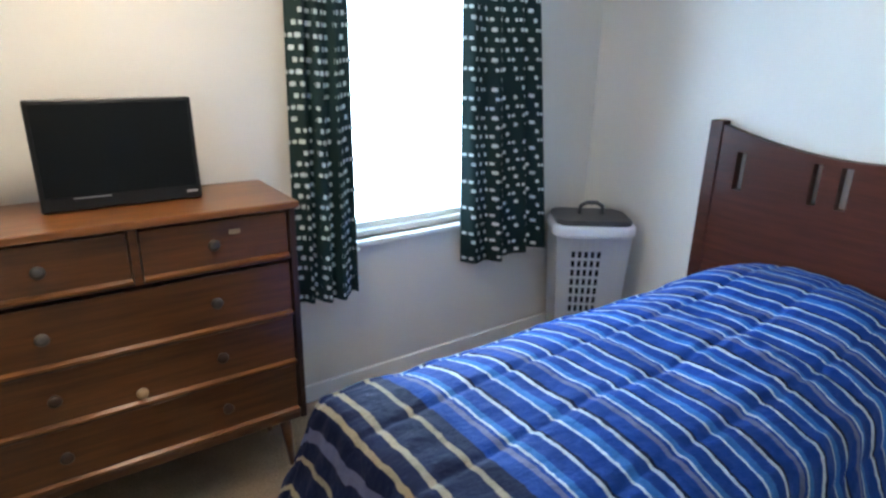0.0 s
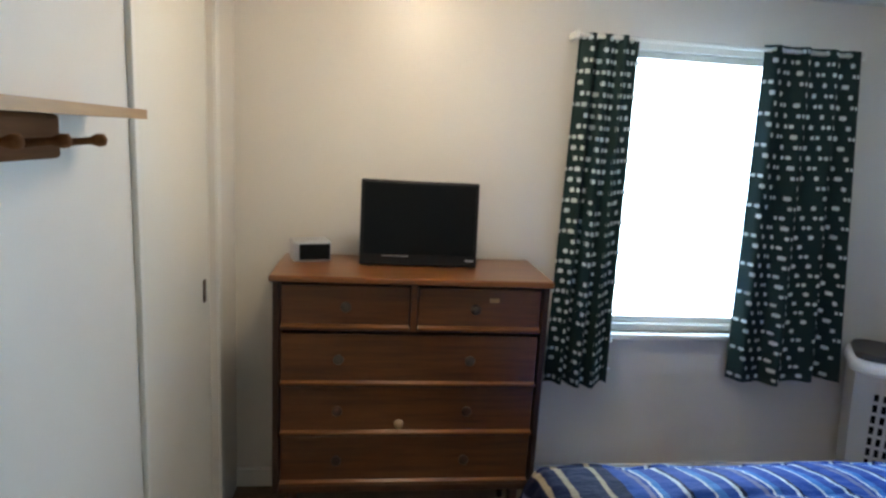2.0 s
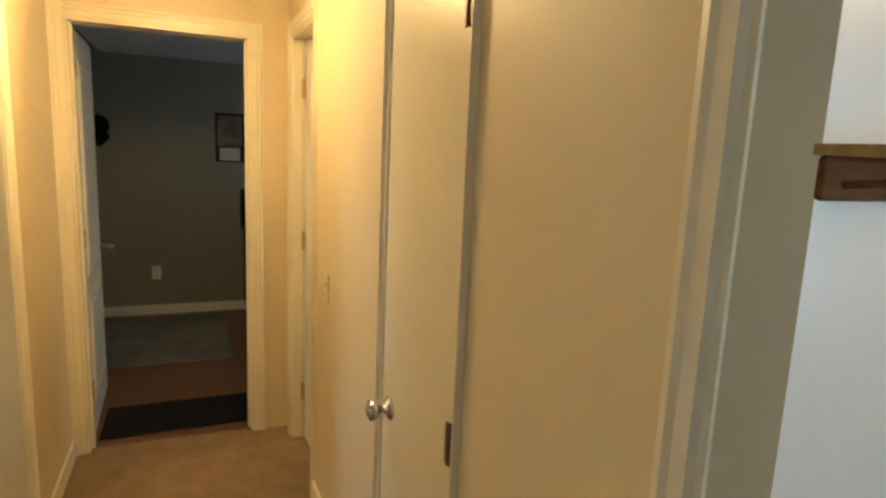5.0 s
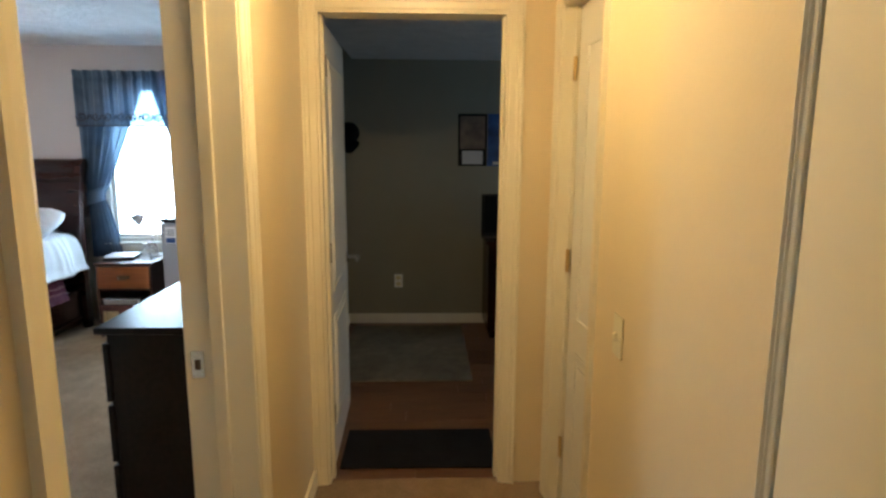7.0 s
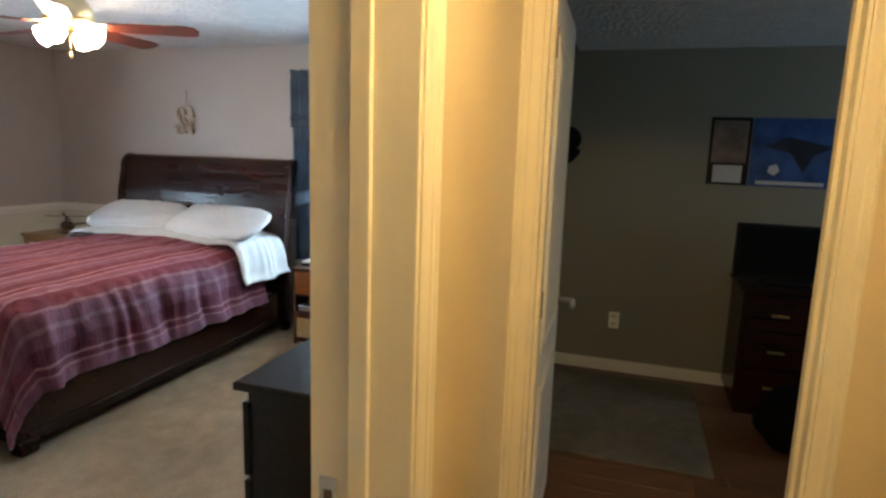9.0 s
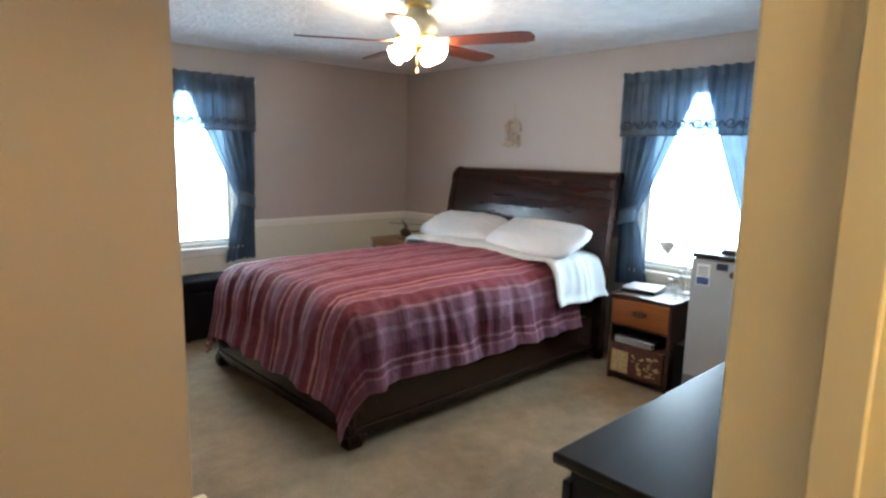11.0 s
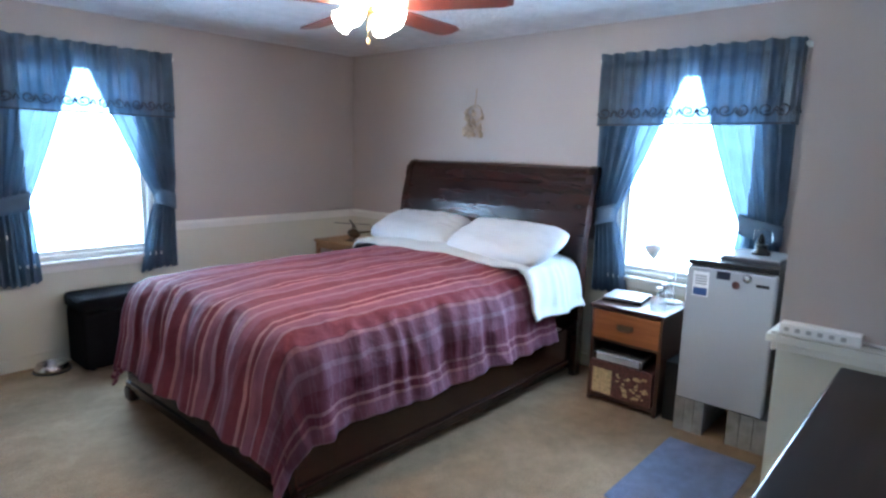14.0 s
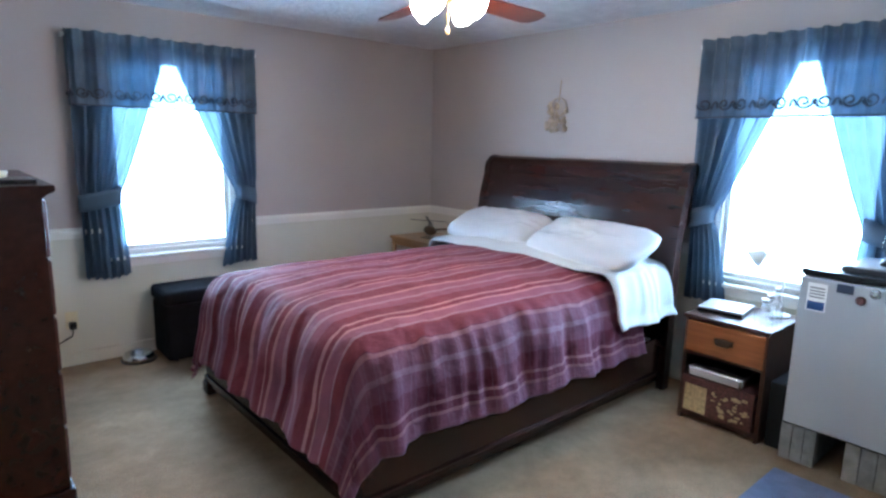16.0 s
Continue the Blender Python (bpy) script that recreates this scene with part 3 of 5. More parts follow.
# bedroom doorway at the hall's end: ridged lining on the hall wall's end
bm = prism([(0.200, 0.0), (0.200, -0.014), (0.213, -0.018), (0.221, -0.012), (0.235, -0.012), (0.239, -0.022), (0.251, -0.022), (0.256, -0.012), (0.266, -0.012), (0.267, -0.008), (0.222, 0.030), (0.215, 0.030), (0.215, 0.0)], "z", 0, Z_HALL)
trim("jamb_bedroom_doorway", bm, M_TRIM, "cream ridged lining at the bedroom doorway")
trim("casing_bedroom_closet", box(0.0, 0.014, CY0 - 0.022, CY0, 0, CZ + 0.03, 0.003, box(0.0, 0.012, CY1, CY1 + 0.05, 0, CZ + 0.03, 0.003, box(0.0, 0.012, CY0, CY1, CZ, CZ + 0.03, 0.003))), M_TRIM_WHITE, "white edging round the closet opening")


def base(name, runs, material, h=0.085, t=0.014):
    bm = bmesh.new()
    for x0, x1, y0, y1 in runs:
        box(x0, x1, y0, y1, 0, h, 0.004, bm)
    trim(name, bm, material, "painted baseboard along the floor", "baseboard")


base("baseboard_bedroom", [(0.0, X_HEAD, Y_WIN - 0.014, Y_WIN), (X_HEAD - 0.014, X_HEAD, -1.8, Y_WIN), (0, 0.014, 0.475, CY0 - 0.03)], M_TRIM_WHITE)
base("baseboard_hall", [(X_D1, MX0 - 0.06, Y_HS, Y_HS + 0.014), (MX1 + 0.06, 0.1, Y_HS, Y_HS + 0.014), (BX1 + 0.06, LX0 - 0.02, -0.014, 0), (LX1 + 0.02, 0.198, -0.014, 0)], M_TRIM)
base("baseboard_unlit_room", [(X_DARK, X_DARK + 0.014, Y_MN + 0.02, 2.46), (X_DARK, X_D1 - 0.13, Y_MN + 0.02, Y_MN + 0.034)], M_TRIM_WHITE)
base("baseboard_master", [(X_MW, X_ME, Y_MS, Y_MS + 0.014), (X_MW, X_MW + 0.014, Y_MS, -1.92), (X_ME - 0.014, X_ME, Y_MS, -2.0), (-3.67, -3.656, -1.91, Y_MN - 0.03), (X_MW, -3.67, -1.934, -1.92)], M_WAINSCOT)


def chair_rail(name, runs, material=M_TRIM_WHITE):
    bm = bmesh.new()
    for x0, x1, y0, y1, along, out in runs:
        for z0, z1, d in ((RAIL - 0.050, RAIL - 0.022, 0.012), (RAIL - 0.022, RAIL + 0.006, 0.032), (RAIL + 0.006, RAIL + 0.018, 0.018)):
            if along == "x":
                box(x0, x1, y0, y0 + out * d, z0, z1, 0.003, bm)
            else:
                box(x0, x0 + out * d, y0, y1, z0, z1, 0.003, bm)
    trim(name, bm, material, "moulded cream chair rail along the wall", "chair rail")


chair_rail("chair_rail_window_wall", [(X_MW, V1X0 - 0.05, Y_MS, 0, "x", 1), (V1X1 + 0.05, X_ME, Y_MS, 0, "x", 1)])
chair_rail("chair_rail_headboard_wall", [(X_MW, 0, Y_MS, V2Y0 - 0.05, "y", 1), (X_MW, 0, V2Y1 + 0.05, -1.92, "y", 1)])
chair_rail("chair_rail_alcove", [(X_MW, -3.644, -1.92, 0, "x", -1), (-3.67, 0, -1.92, Y_MN - 0.012, "y", 1)])
chair_rail("chair_rail_entry", [(X_ME - 0.02, -0.68, -1.98, 0, "x", 1)], M_TRIM)


# ---- windows ----
def window(name, axis, plane, out, a0, a1, z0, z1, label, apron=True):
    """A white sash window in a wall opening; out is the sign of the way outside."""
    ob = tagged(new(name), label, "window", kind="structure")

    def slab(b0, b1, p0, p1, c0, c1, bev=0.003, bm=None):
        q0, q1 = plane + out * p0, plane + out * p1
        return box(b0, b1, q0, q1, c0, c1, bev, bm) if axis == "x" else box(q0, q1, b0, b1, c0, c1, bev, bm)
    fr = slab(a0, a0 + 0.035, 0.03, 0.12, z0, z1)
    slab(a1 - 0.035, a1, 0.03, 0.12, z0, z1, bm=fr)
    slab(a0 + 0.035, a1 - 0.035, 0.03, 0.12, z1 - 0.035, z1, bm=fr)
    slab(a0 + 0.035, a1 - 0.035, 0.03, 0.12, z0, z0 + 0.03, bm=fr)
    part("window_frame", fr, M_TRIM_WHITE, ob)
    for c0, c1, p in ((z0 + 0.03, z1 - 0.035, 0.06),):
        sa = slab(a0 + 0.035, a0 + 0.065, p, p + 0.022, c0, c1)
        slab(a1 - 0.065, a1 - 0.035, p, p + 0.022, c0, c1, bm=sa)
        slab(a0 + 0.065, a1 - 0.065, p, p + 0.022, c0, c0 + 0.03, bm=sa)
        slab(a0 + 0.065, a1 - 0.065, p, p + 0.022, c1 - 0.03, c1, bm=sa)
        s = part("sash", sa, M_TRIM_WHITE, ob)
        g = part("pane", slab(a0 + 0.062, a1 - 0.062, p + 0.009, p + 0.013, c0 + 0.027, c1 - 0.027, 0), M_GLASS, s)
        g.visible_shadow = False
    part("window_sill", slab(a0 - 0.03, a1 + 0.03, -0.035, 0.03, z0 - 0.024, z0, 0.005), M_TRIM_WHITE, ob)
    if apron:
        part("apron", slab(a0 - 0.02, a1 + 0.02, -0.012, 0.0, z0 - 0.075, z0 - 0.024, 0.003), M_TRIM_WHITE, ob)
    return ob


window("window_1", "x", Y_WIN, 1, WX0, WX1, WZ0, WZ1, "white sash window with bright daylight behind it", False)
window("window_2", "x", Y_MS, -1, V1X0, V1X1, V1Z0, V1Z1, "white sash window bright with daylight")
window("window_3", "y", X_MW, -1, V2Y0, V2Y1, V1Z0, V1Z1, "white sash window bright with daylight")
setting("backdrop_street", box(-3, 6, Y_WIN + 4.0, Y_WIN + 4.02, -1.5, 6), M_OUT, "overcast white daylight outside the window", "backdrop")
setting("backdrop_yard", box(-8, 3, Y_MS - 4.02, Y_MS - 4.0, -1.5, 6), M_OUT, "overcast white daylight outside the window", "backdrop")
setting("backdrop_side", box(X_MW - 4.02, X_MW - 4.0, -8, 2, -1.5, 6), M_OUT, "overcast white daylight outside the window", "backdrop")
setting("ground", box(-40, 40, -40, 40, -0.6, -0.5), plain("lawn", (0.06, 0.09, 0.03), 0.9), "dull grass round the house", "ground")


# ---- cloth builders ----
def folded(axis, plane, out, top, bottom, outer, inner, depth=0.03, folds=5, seed=0.0, nu=48, nv=30):
    """A hanging panel; outer(z) and inner(z) are its edges along the wall, folds its pleats."""
    def place(u, v):
        z = top + (bottom - top) * v
        a = outer(z) + (inner(z) - outer(z)) * u
        w = abs(inner(z) - outer(z))
        d = depth * (0.55 + 0.9 * min(1.0, w / 0.4)) * (math.sin(2 * math.pi * folds * u + seed + 0.5 * math.sin(3 * v + seed)) + 0.4 * math.sin(2 * math.pi * folds * 1.7 * u + 2 + 2.0 * v))
        z += 0.012 * math.sin(2 * math.pi * folds * u + seed) * v + 0.01 * math.sin(5 * u + seed) * v
        p = plane + out * (0.048 + 0.5 * d)
        return (a, p, z) if axis == "x" else (p, a, z)
    return sheet(place, nu, nv)


def rod(axis, p, a0, a1, z, r=0.009):
    e0, e1 = ((a0, p, z), (a1, p, z)) if axis == "x" else ((p, a0, z), (p, a1, z))
    return cyl(e0, e1, r, seg=12)


# ---- small bedroom: curtains ----
def print_curtain(x_top0, x_top1, x_bot0, x_bot1, top, bottom, label, seed):
    ob = thing("curtain", label, "curtain", ((x_top0 + x_top1) / 2, Y_WIN - 0.06, bottom), "bedroom curtains")

    def edge(t0, t1):
        return lambda z: t0 + (t1 - t0) * (top - z) / (top - bottom)
    o, i = edge(x_top0, x_bot0), edge(x_top1, x_bot1)

    def surf(u, v, lift=0.0):
        z = top + (bottom - top) * v
        x = o(z) + (i(z) - o(z)) * u
        d = 0.026 * (0.5 + 0.5 * v) * (math.sin(2 * math.pi * 3.5 * u + seed) + 0.35 * math.sin(2 * math.pi * 6.1 * u + 1.3 + v))
        return Vector((x, Y_WIN - 0.075 + d - lift, z + 0.012 * v * math.sin(7 * u + seed)))
    part("panel", sheet(surf, 60, 24, 0.002), M_CURT_GREEN, ob)
    # printed white letters and numerals, in staggered rows
    rnd = random.Random(int(seed * 10) + 3)
    bm = bmesh.new()
    rows = int((top - bottom) / 0.043)
    for r in range(rows):
        for c in range(8):
            u, v = (c + 0.35 + 0.33 * (r % 3)) / 8.4, (r + 0.4) / rows
            if u > 0.97 or rnd.random() < 0.08:
                continue
            kind = (r + c) % 3
            hw, hh = (0.030, 0.0095) if kind == 0 else ((0.020, 0.0115) if kind == 1 else (0.016, 0.0115))
            du, dv = hw / max(abs(x_top1 - x_top0), 0.2), hh / (top - bottom)
            bars = ((-1, -0.25), (0.1, 1)) if kind == 0 else ((-0.9, 0.9),)
            for b0, b1 in bars:
                g = []
                for k in range(3):
                    uu = u + du * (b0 + (b1 - b0) * k / 2) * 0.5
                    g.append([bm.verts.new(surf(uu, v + s * dv * (0.4 + 0.6 * math.sin(0.6 + k)), 0.004)) for s in (-0.9, 0.9)])
                for k in range(2):
                    bm.faces.new((g[k][0], g[k + 1][0], g[k + 1][1], g[k][1]))
    part("print", bm, M_PRINT, ob, "small white printed letters and figures")["kind"] = "stuff"
    return ob


print_curtain(1.345, 1.59, 1.325, 1.605, 1.995, 0.515, "dark green curtain printed with small white figures, hanging beside the dresser", 0.4)
print_curtain(2.14, 2.56, 2.19, 2.73, 2.005, 0.535, "dark green curtain printed with small white figures, hanging beside the hamper", 2.1)
r_ob = thing("curtain_rod", "thin white curtain rod above the bedroom window", "curtain rod", (1.93, Y_WIN - 0.07, 1.98))
part("rod", rod("x", Y_WIN - 0.075, 1.33, 2.58, 1.985), M_TRIM_WHITE, r_ob)
for x in (1.33, 2.58):
    part("bracket", box(x - 0.008, x + 0.008, Y_WIN - 0.085, Y_WIN, 1.97, 2.00, 0.002), M_TRIM_WHITE, r_ob)


# ---- small bedroom: dresser ----
def knob(at, axis, r, material, parent, name="knob"):
    return part(name, lathe(at, [(r * 0.55, 0), (r * 0.45, r * 0.5), (r * 0.95, r * 0.9), (r, r * 1.2), (r * 0.8, r * 1.45), (r * 0.25, r * 1.5)], 16, axis), material, parent)


DX0, DX1, DY, DTOP, DBOT = 0.215, 1.205, 1.86, 1.06, 0.225
dr = thing("dresser", "mid-century walnut dresser with five drawers and tapered legs", "dresser", (0.71, 2.06, 0))
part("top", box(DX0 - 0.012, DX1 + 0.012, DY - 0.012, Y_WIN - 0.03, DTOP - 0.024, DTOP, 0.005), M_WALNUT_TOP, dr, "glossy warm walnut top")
for x0 in (DX0, DX1 - 0.022):
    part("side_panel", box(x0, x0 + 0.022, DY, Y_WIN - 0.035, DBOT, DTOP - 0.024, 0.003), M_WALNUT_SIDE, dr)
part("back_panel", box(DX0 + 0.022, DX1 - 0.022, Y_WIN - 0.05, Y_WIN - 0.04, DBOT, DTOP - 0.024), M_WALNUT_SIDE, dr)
part("bottom_rail", box(DX0 + 0.022, DX1 - 0.022, DY + 0.004, Y_WIN - 0.05, DBOT, DBOT + 0.03, 0.004), M_WALNUT, dr)
part("divider", box(0.698, 0.722, DY + 0.002, DY + 0.3, 0.858, DTOP - 0.026, 0.002), M_WALNUT, dr)
ROWS = [(0.868, 1.028), (0.655, 0.850), (0.462, 0.648), (0.262, 0.455)]
for k, (z0, z1) in enumerate(ROWS):
    part("drawer_rail", box(DX0 + 0.022, DX1 - 0.022, DY + 0.006, DY + 0.05, z0 - 0.010, z0 - 0.001, 0.001), M_WALNUT_SIDE, dr)
    for x0, x1 in (((DX0 + 0.028, 0.694), (0.726, DX1 - 0.028)) if k == 0 else ((DX0 + 0.028, DX1 - 0.028),)):
        dw = part("drawer", box(x0, x1, DY + 0.008, DY + 0.35, z0 + 0.014, z1 - 0.004, 0.003), M_WALNUT, dr)
        part("finger_lip", prism([(DY + 0.008, z0 + 0.016), (DY - 0.006, z0 + 0.010), (DY - 0.006, z0 + 0.002), (DY + 0.02, z0 + 0.002)], "x", x0, x1), M_WALNUT_TOP, dw, "lighter lower edge of the drawer")
        zc = (z0 + z1) / 2 + 0.005
        for x in ([(x0 + x1) / 2 + (0.0 if x0 < 0.5 else -0.02)] if k == 0 else [0.447, 0.922]):
            knob((x, DY + 0.008, zc), (0, -1, 0), 0.019, M_PEWTER if k < 2 else M_WALNUT_SIDE, dw)
part("spare_knob", lathe((0.672, DY + 0.006, 0.508), [(0.012, 0), (0.018, 0.012), (0.016, 0.022), (0.006, 0.026)], 14, (0, -1, 0)), M_OAK, dr, "pale odd knob on the third drawer")
part("chipped_veneer", box(0.985, 1.02, DY + 0.004, DY + 0.0085, 0.975, 0.992, 0.001), M_OAK, dr, "pale chip in the veneer")
for x, y in ((DX0 + 0.07, DY + 0.06), (DX1 - 0.07, DY + 0.06), (DX0 + 0.07, 2.18), (DX1 - 0.07, 2.18)):
    sx = -1 if x < 0.7 else 1
    part("leg", cyl((x, y, DBOT + 0.005), (x + sx * 0.02, y - 0.01, 0), 0.024, 0.012, 14), M_WALNUT, dr)

tv = thing("television", "small black flat-screen television standing on the dresser", "television", (0.735, 2.05, DTOP))
m_tilt = pose(0.732, 2.045, DTOP, -5, 0, 0)


def tilted(bm, m):
    bmesh.ops.transform(bm, matrix=m, verts=bm.verts)
    return bm


part("housing", tilted(box(-0.226, 0.226, 0.0, 0.035, 0.004, 0.330, 0.006), m_tilt), M_BLACK, tv)
part("screen", tilted(box(-0.213, 0.213, -0.004, 0.001, 0.048, 0.318, 0.001), m_tilt), M_SCREEN, tv)
part("status_strip", tilted(box(-0.14, -0.04, -0.006, -0.003, 0.040, 0.043), m_tilt), M_SILVER, tv)
part("badge", tilted(box(0.180, 0.212, -0.006, 0.0, 0.026, 0.033), m_tilt), M_SILVER, tv)
part("stand", box(0.62, 0.85, 2.055, 2.16, DTOP, DTOP + 0.016, 0.004), M_BLACK, tv)

cr = thing("clock_radio", "small silver clock radio with a dark display on the dresser", "clock radio", (0.318, 2.09, DTOP))
m_clock = pose(0.315, 2.130, DTOP, 0, 0, 16)
part("body", tilted(box(-0.072, 0.072, -0.052, 0.052, 0.0, 0.080, 0.008), m_clock), M_SILVER, cr)
part("display", tilted(box(-0.050, 0.066, -0.057, -0.050, 0.010, 0.070, 0.002), m_clock), M_SCREEN, cr)

# ---- small bedroom: hamper ----
HX0, HX1, HY0, HY1 = 2.50, 2.93, 1.74, 2.06
hm = thing("laundry_hamper", "white plastic laundry hamper with punched holes and a grey lid", "laundry hamper", (2.85, 2.065, 0))
bm = bmesh.new()
cols = [2.60 + 0.0345 * i for i in range(6)]
rows_z = [0.20 + 0.047 * i for i in range(8)]
xs = sorted([HX0 + 0.02] + [c for a in cols[:5] for c in (a, a + 0.018)] + [HX1 - 0.02])
zs = sorted([0.015] + [c for a in rows_z for c in (a, a + 0.032)] + [0.60])
holes = {(round(a, 4), round(c, 4)) for i, a in enumerate(cols[:5]) for j, c in enumerate(rows_z)}
grid = {}


def hv(x, z):
    k = (round(x, 4), round(z, 4))
    if k not in grid:
        s = 0.82 + 0.18 * z / 0.6
        grid[k] = bm.verts.new((2.715 + (x - 2.715) * s, 1.90 - (1.90 - HY0 - 0.01) * s, z))
    return grid[k]


for x0, x1 in zip(xs, xs[1:]):
    for z0, z1 in zip(zs, zs[1:]):
        if (round(x0, 4), round(z0, 4)) not in holes:
            bm.faces.new((hv(x0, z0), hv(x1, z0), hv(x1, z1), hv(x0, z1)))
bmesh.ops.solidify(bm, geom=bm.faces[:], thickness=0.004)
part("front_wall", bm, M_WHITE_PL, hm, "white plastic front with rows of slots")


def tub(z, k):
    s = 0.82 + 0.18 * z / 0.6
    return [(2.715 + (x - 2.715) * s, 1.90 + (y - 1.90) * s) for x, y in ((HX0 + 0.02, HY0 + 0.014), (HX1 - 0.02, HY0 + 0.014), (HX1 - 0.01, HY1 - 0.02), (HX0 + 0.01, HY1 - 0.02))]


bm = bmesh.new()
lo, hi = [bm.verts.new((*p, 0.012)) for p in tub(0.0, 0)], [bm.verts.new((*p, 0.60)) for p in tub(0.6, 0)]
for i in (1, 2, 3):
    j = (i + 1) % 4
    bm.faces.new((lo[i], lo[j], hi[j], hi[i]))
bm.faces.new(lo)
bmesh.ops.solidify(bm, geom=bm.faces[:], thickness=0.004)
part("tub", bm, M_WHITE_PL, hm)
# Black block in the tub, so the slots read dark
part("dark_filling", box(2.57, 2.86, 1.80, 2.0, 0.02, 0.45, 0.04), M_BLACK_CLOTH, hm, "dark block inside the hamper, behind the slots")


def rounded(x0, x1, y0, y1, r, z0, z1, lip):
    """A tray of rounded plan whose upper edge rolls in by lip."""
    def ring(k, z):
        return [bm.verts.new((cx + (r - k) * math.cos(radians(a0 + 15 * i)), cy + (r - k) * math.sin(radians(a0 + 15 * i)), z))
                for cx, cy, a0 in ((x1 - r, y1 - r, 0), (x0 + r, y1 - r, 90), (x0 + r, y0 + r, 180), (x1 - r, y0 + r, 270)) for i in range(7)]
    bm = bmesh.new()
    rings = [ring(lip * 0.6, z0), ring(0, z0 + lip * 0.6), ring(0, z1 - lip), ring(lip * 0.3, z1 - lip * 0.3), ring(lip, z1)]
    for a, c in zip(rings, rings[1:]):
        for i in range(len(a)):
            q = (i + 1) % len(a)
            bm.faces.new((a[i], a[q], c[q], c[i])).smooth = True
    bm.faces.new(rings[0][::-1])
    bm.faces.new(rings[-1])
    return bm


part("rim", rounded(HX0 - 0.005, HX1 + 0.005, HY0 - 0.012, HY1 + 0.005, 0.08, 0.585, 0.640, 0.014), M_WHITE_PL, hm)
lid = part("lid", rounded(HX0 + 0.014, HX1 - 0.014, HY0 + 0.006, HY1 - 0.014, 0.065, 0.634, 0.664, 0.014), M_GREY_PL, hm, "dark grey lid")
part("handle", tube([(2.655, 1.90, 0.665), (2.66, 1.90, 0.705), (2.69, 1.90, 0.722), (2.745, 1.90, 0.722), (2.775, 1.90, 0.705), (2.78, 1.90, 0.665)], 0.011), M_GREY_PL, lid)


m_turn = pose(2.925, 2.06, 0, 0, 0, -36) @ Matrix.Diagonal((1, 1, 1.10, 1)) @ Matrix.Translation((-2.715, -1.90, 0))
for o in hm.children_recursive:
    o.data.transform(m_turn)


# ---- draped bedding ----
def drape(x0, x1, y0, y1, top, foot_x, drop_foot, drop_a, drop_b, puff=0.03, seed=0.0, quilt=0.0, nu=110, nv=90, flare=0.28, rnd=0.12, fold=0.05, head=0.0, rough=1.0):
    """A cover over a bed along x. foot_x is the end (x0 or x1) over which it hangs; it hangs drop_a past y0 and drop_b past y1."""
    head_x = x1 if foot_x == x0 else x0
    way = 1 if foot_x > head_x else -1
    length = abs(foot_x - head_x)

    def place(u, v):
        s, w = u * (length + drop_foot), -drop_a + v * (y1 - y0 + drop_a + drop_b)
        over_x, over_y, sy = max(0.0, s - length), 0.0, 0
        if w < 0:
            over_y, sy = -w, -1
        elif w > y1 - y0:
            over_y, sy = w - (y1 - y0), 1
        cx, cy = min(s, length), min(max(w, 0.0), y1 - y0)
        d = math.hypot(over_x, over_y)
        a = min(d, rnd)
        out = rnd * math.sin(min(a / rnd, 1.0) * math.pi / 2) * 0.45 + flare * max(0.0, d - rnd)
        down = 0 if d == 0 else (rnd * (1 - math.cos(min(a / rnd, 1.0) * math.pi / 2)) + max(0.0, d - rnd) * 0.96)
        nx, ny = (over_x / d, sy * over_y / d) if d else (0, 0)
        along = s if over_y > over_x else w
        pleat = fold * min(1.0, d / 0.3) * (noise.noise(Vector((along * 5.5, 0.8 * d, seed))) + 0.28 * noise.noise(Vector((along * 13, 1.6 * d, seed + 3))) + 0.35)
        pleat += 0.0035 * min(1.0, d / 0.1) * math.sin(along * 62 + 4 * noise.noise(Vector((along * 4, d * 5, seed))))
        bulge = puff * (1 - abs(2 * cy / (y1 - y0) - 1) ** 3) * (1 - (max(0.0, cx / length - 0.6) / 0.4) ** 3 * 0.6)
        bulge += head * math.exp(-((s - 0.26) / 0.22) ** 2) * (1 - abs(2 * cy / (y1 - y0) - 1) ** 4)
        n = noise.noise(Vector((s * 3.1, w * 3.1, seed))) * 0.022 + noise.noise(Vector((s * 9, w * 6, seed + 5))) * 0.010
        ridge = (0.28 - abs(noise.noise(Vector((s * 4.2 + w * 2.4, w * 7.0 - s * 2.0, seed + 9))))) * 0.6 + (0.25 - abs(noise.noise(Vector((s * 11 - w * 5, w * 9 + s * 3, seed + 2))))) * 0.4
        n += 0.045 * max(0.0, ridge) * (0.4 + max(0.0, noise.noise(Vector((s * 1.7, w * 1.7, seed + 7))) * 1.6))
        n *= rough if d < 0.05 else 1.0
        q = 0.0
        if quilt:
            q = -0.009 * math.exp(-((((w / quilt) % 1.0) - 0.5) * quilt / 0.012) ** 2)
        x = head_x + way * (cx + nx * (out + pleat))
        y = y0 + cy + ny * (out + pleat)
        return (x, y, max(0.012, top - down + (bulge + n + q) * (1 if d < rnd else 0.5)))
    return quilted(place, nu, nv, -0.014 if way < 0 else 0.014, lambda u, v: (u * (length + drop_foot), -drop_a + v * (y1 - y0 + drop_a + drop_b)))


# ---- small bedroom: twin bed ----
tb = thing("twin_bed", "twin bed with a dark mahogany headboard and blue striped comforter", "bed", (2.0, 0.95, 0))
HBX = X_HEAD - 0.065
BY0, BY1 = 0.38, 1.50


def hb_top(y):
    k = (y - (BY0 + BY1) / 2) / ((BY1 - BY0) / 2)
    return 1.175 + 0.095 * abs(k) ** 1.8


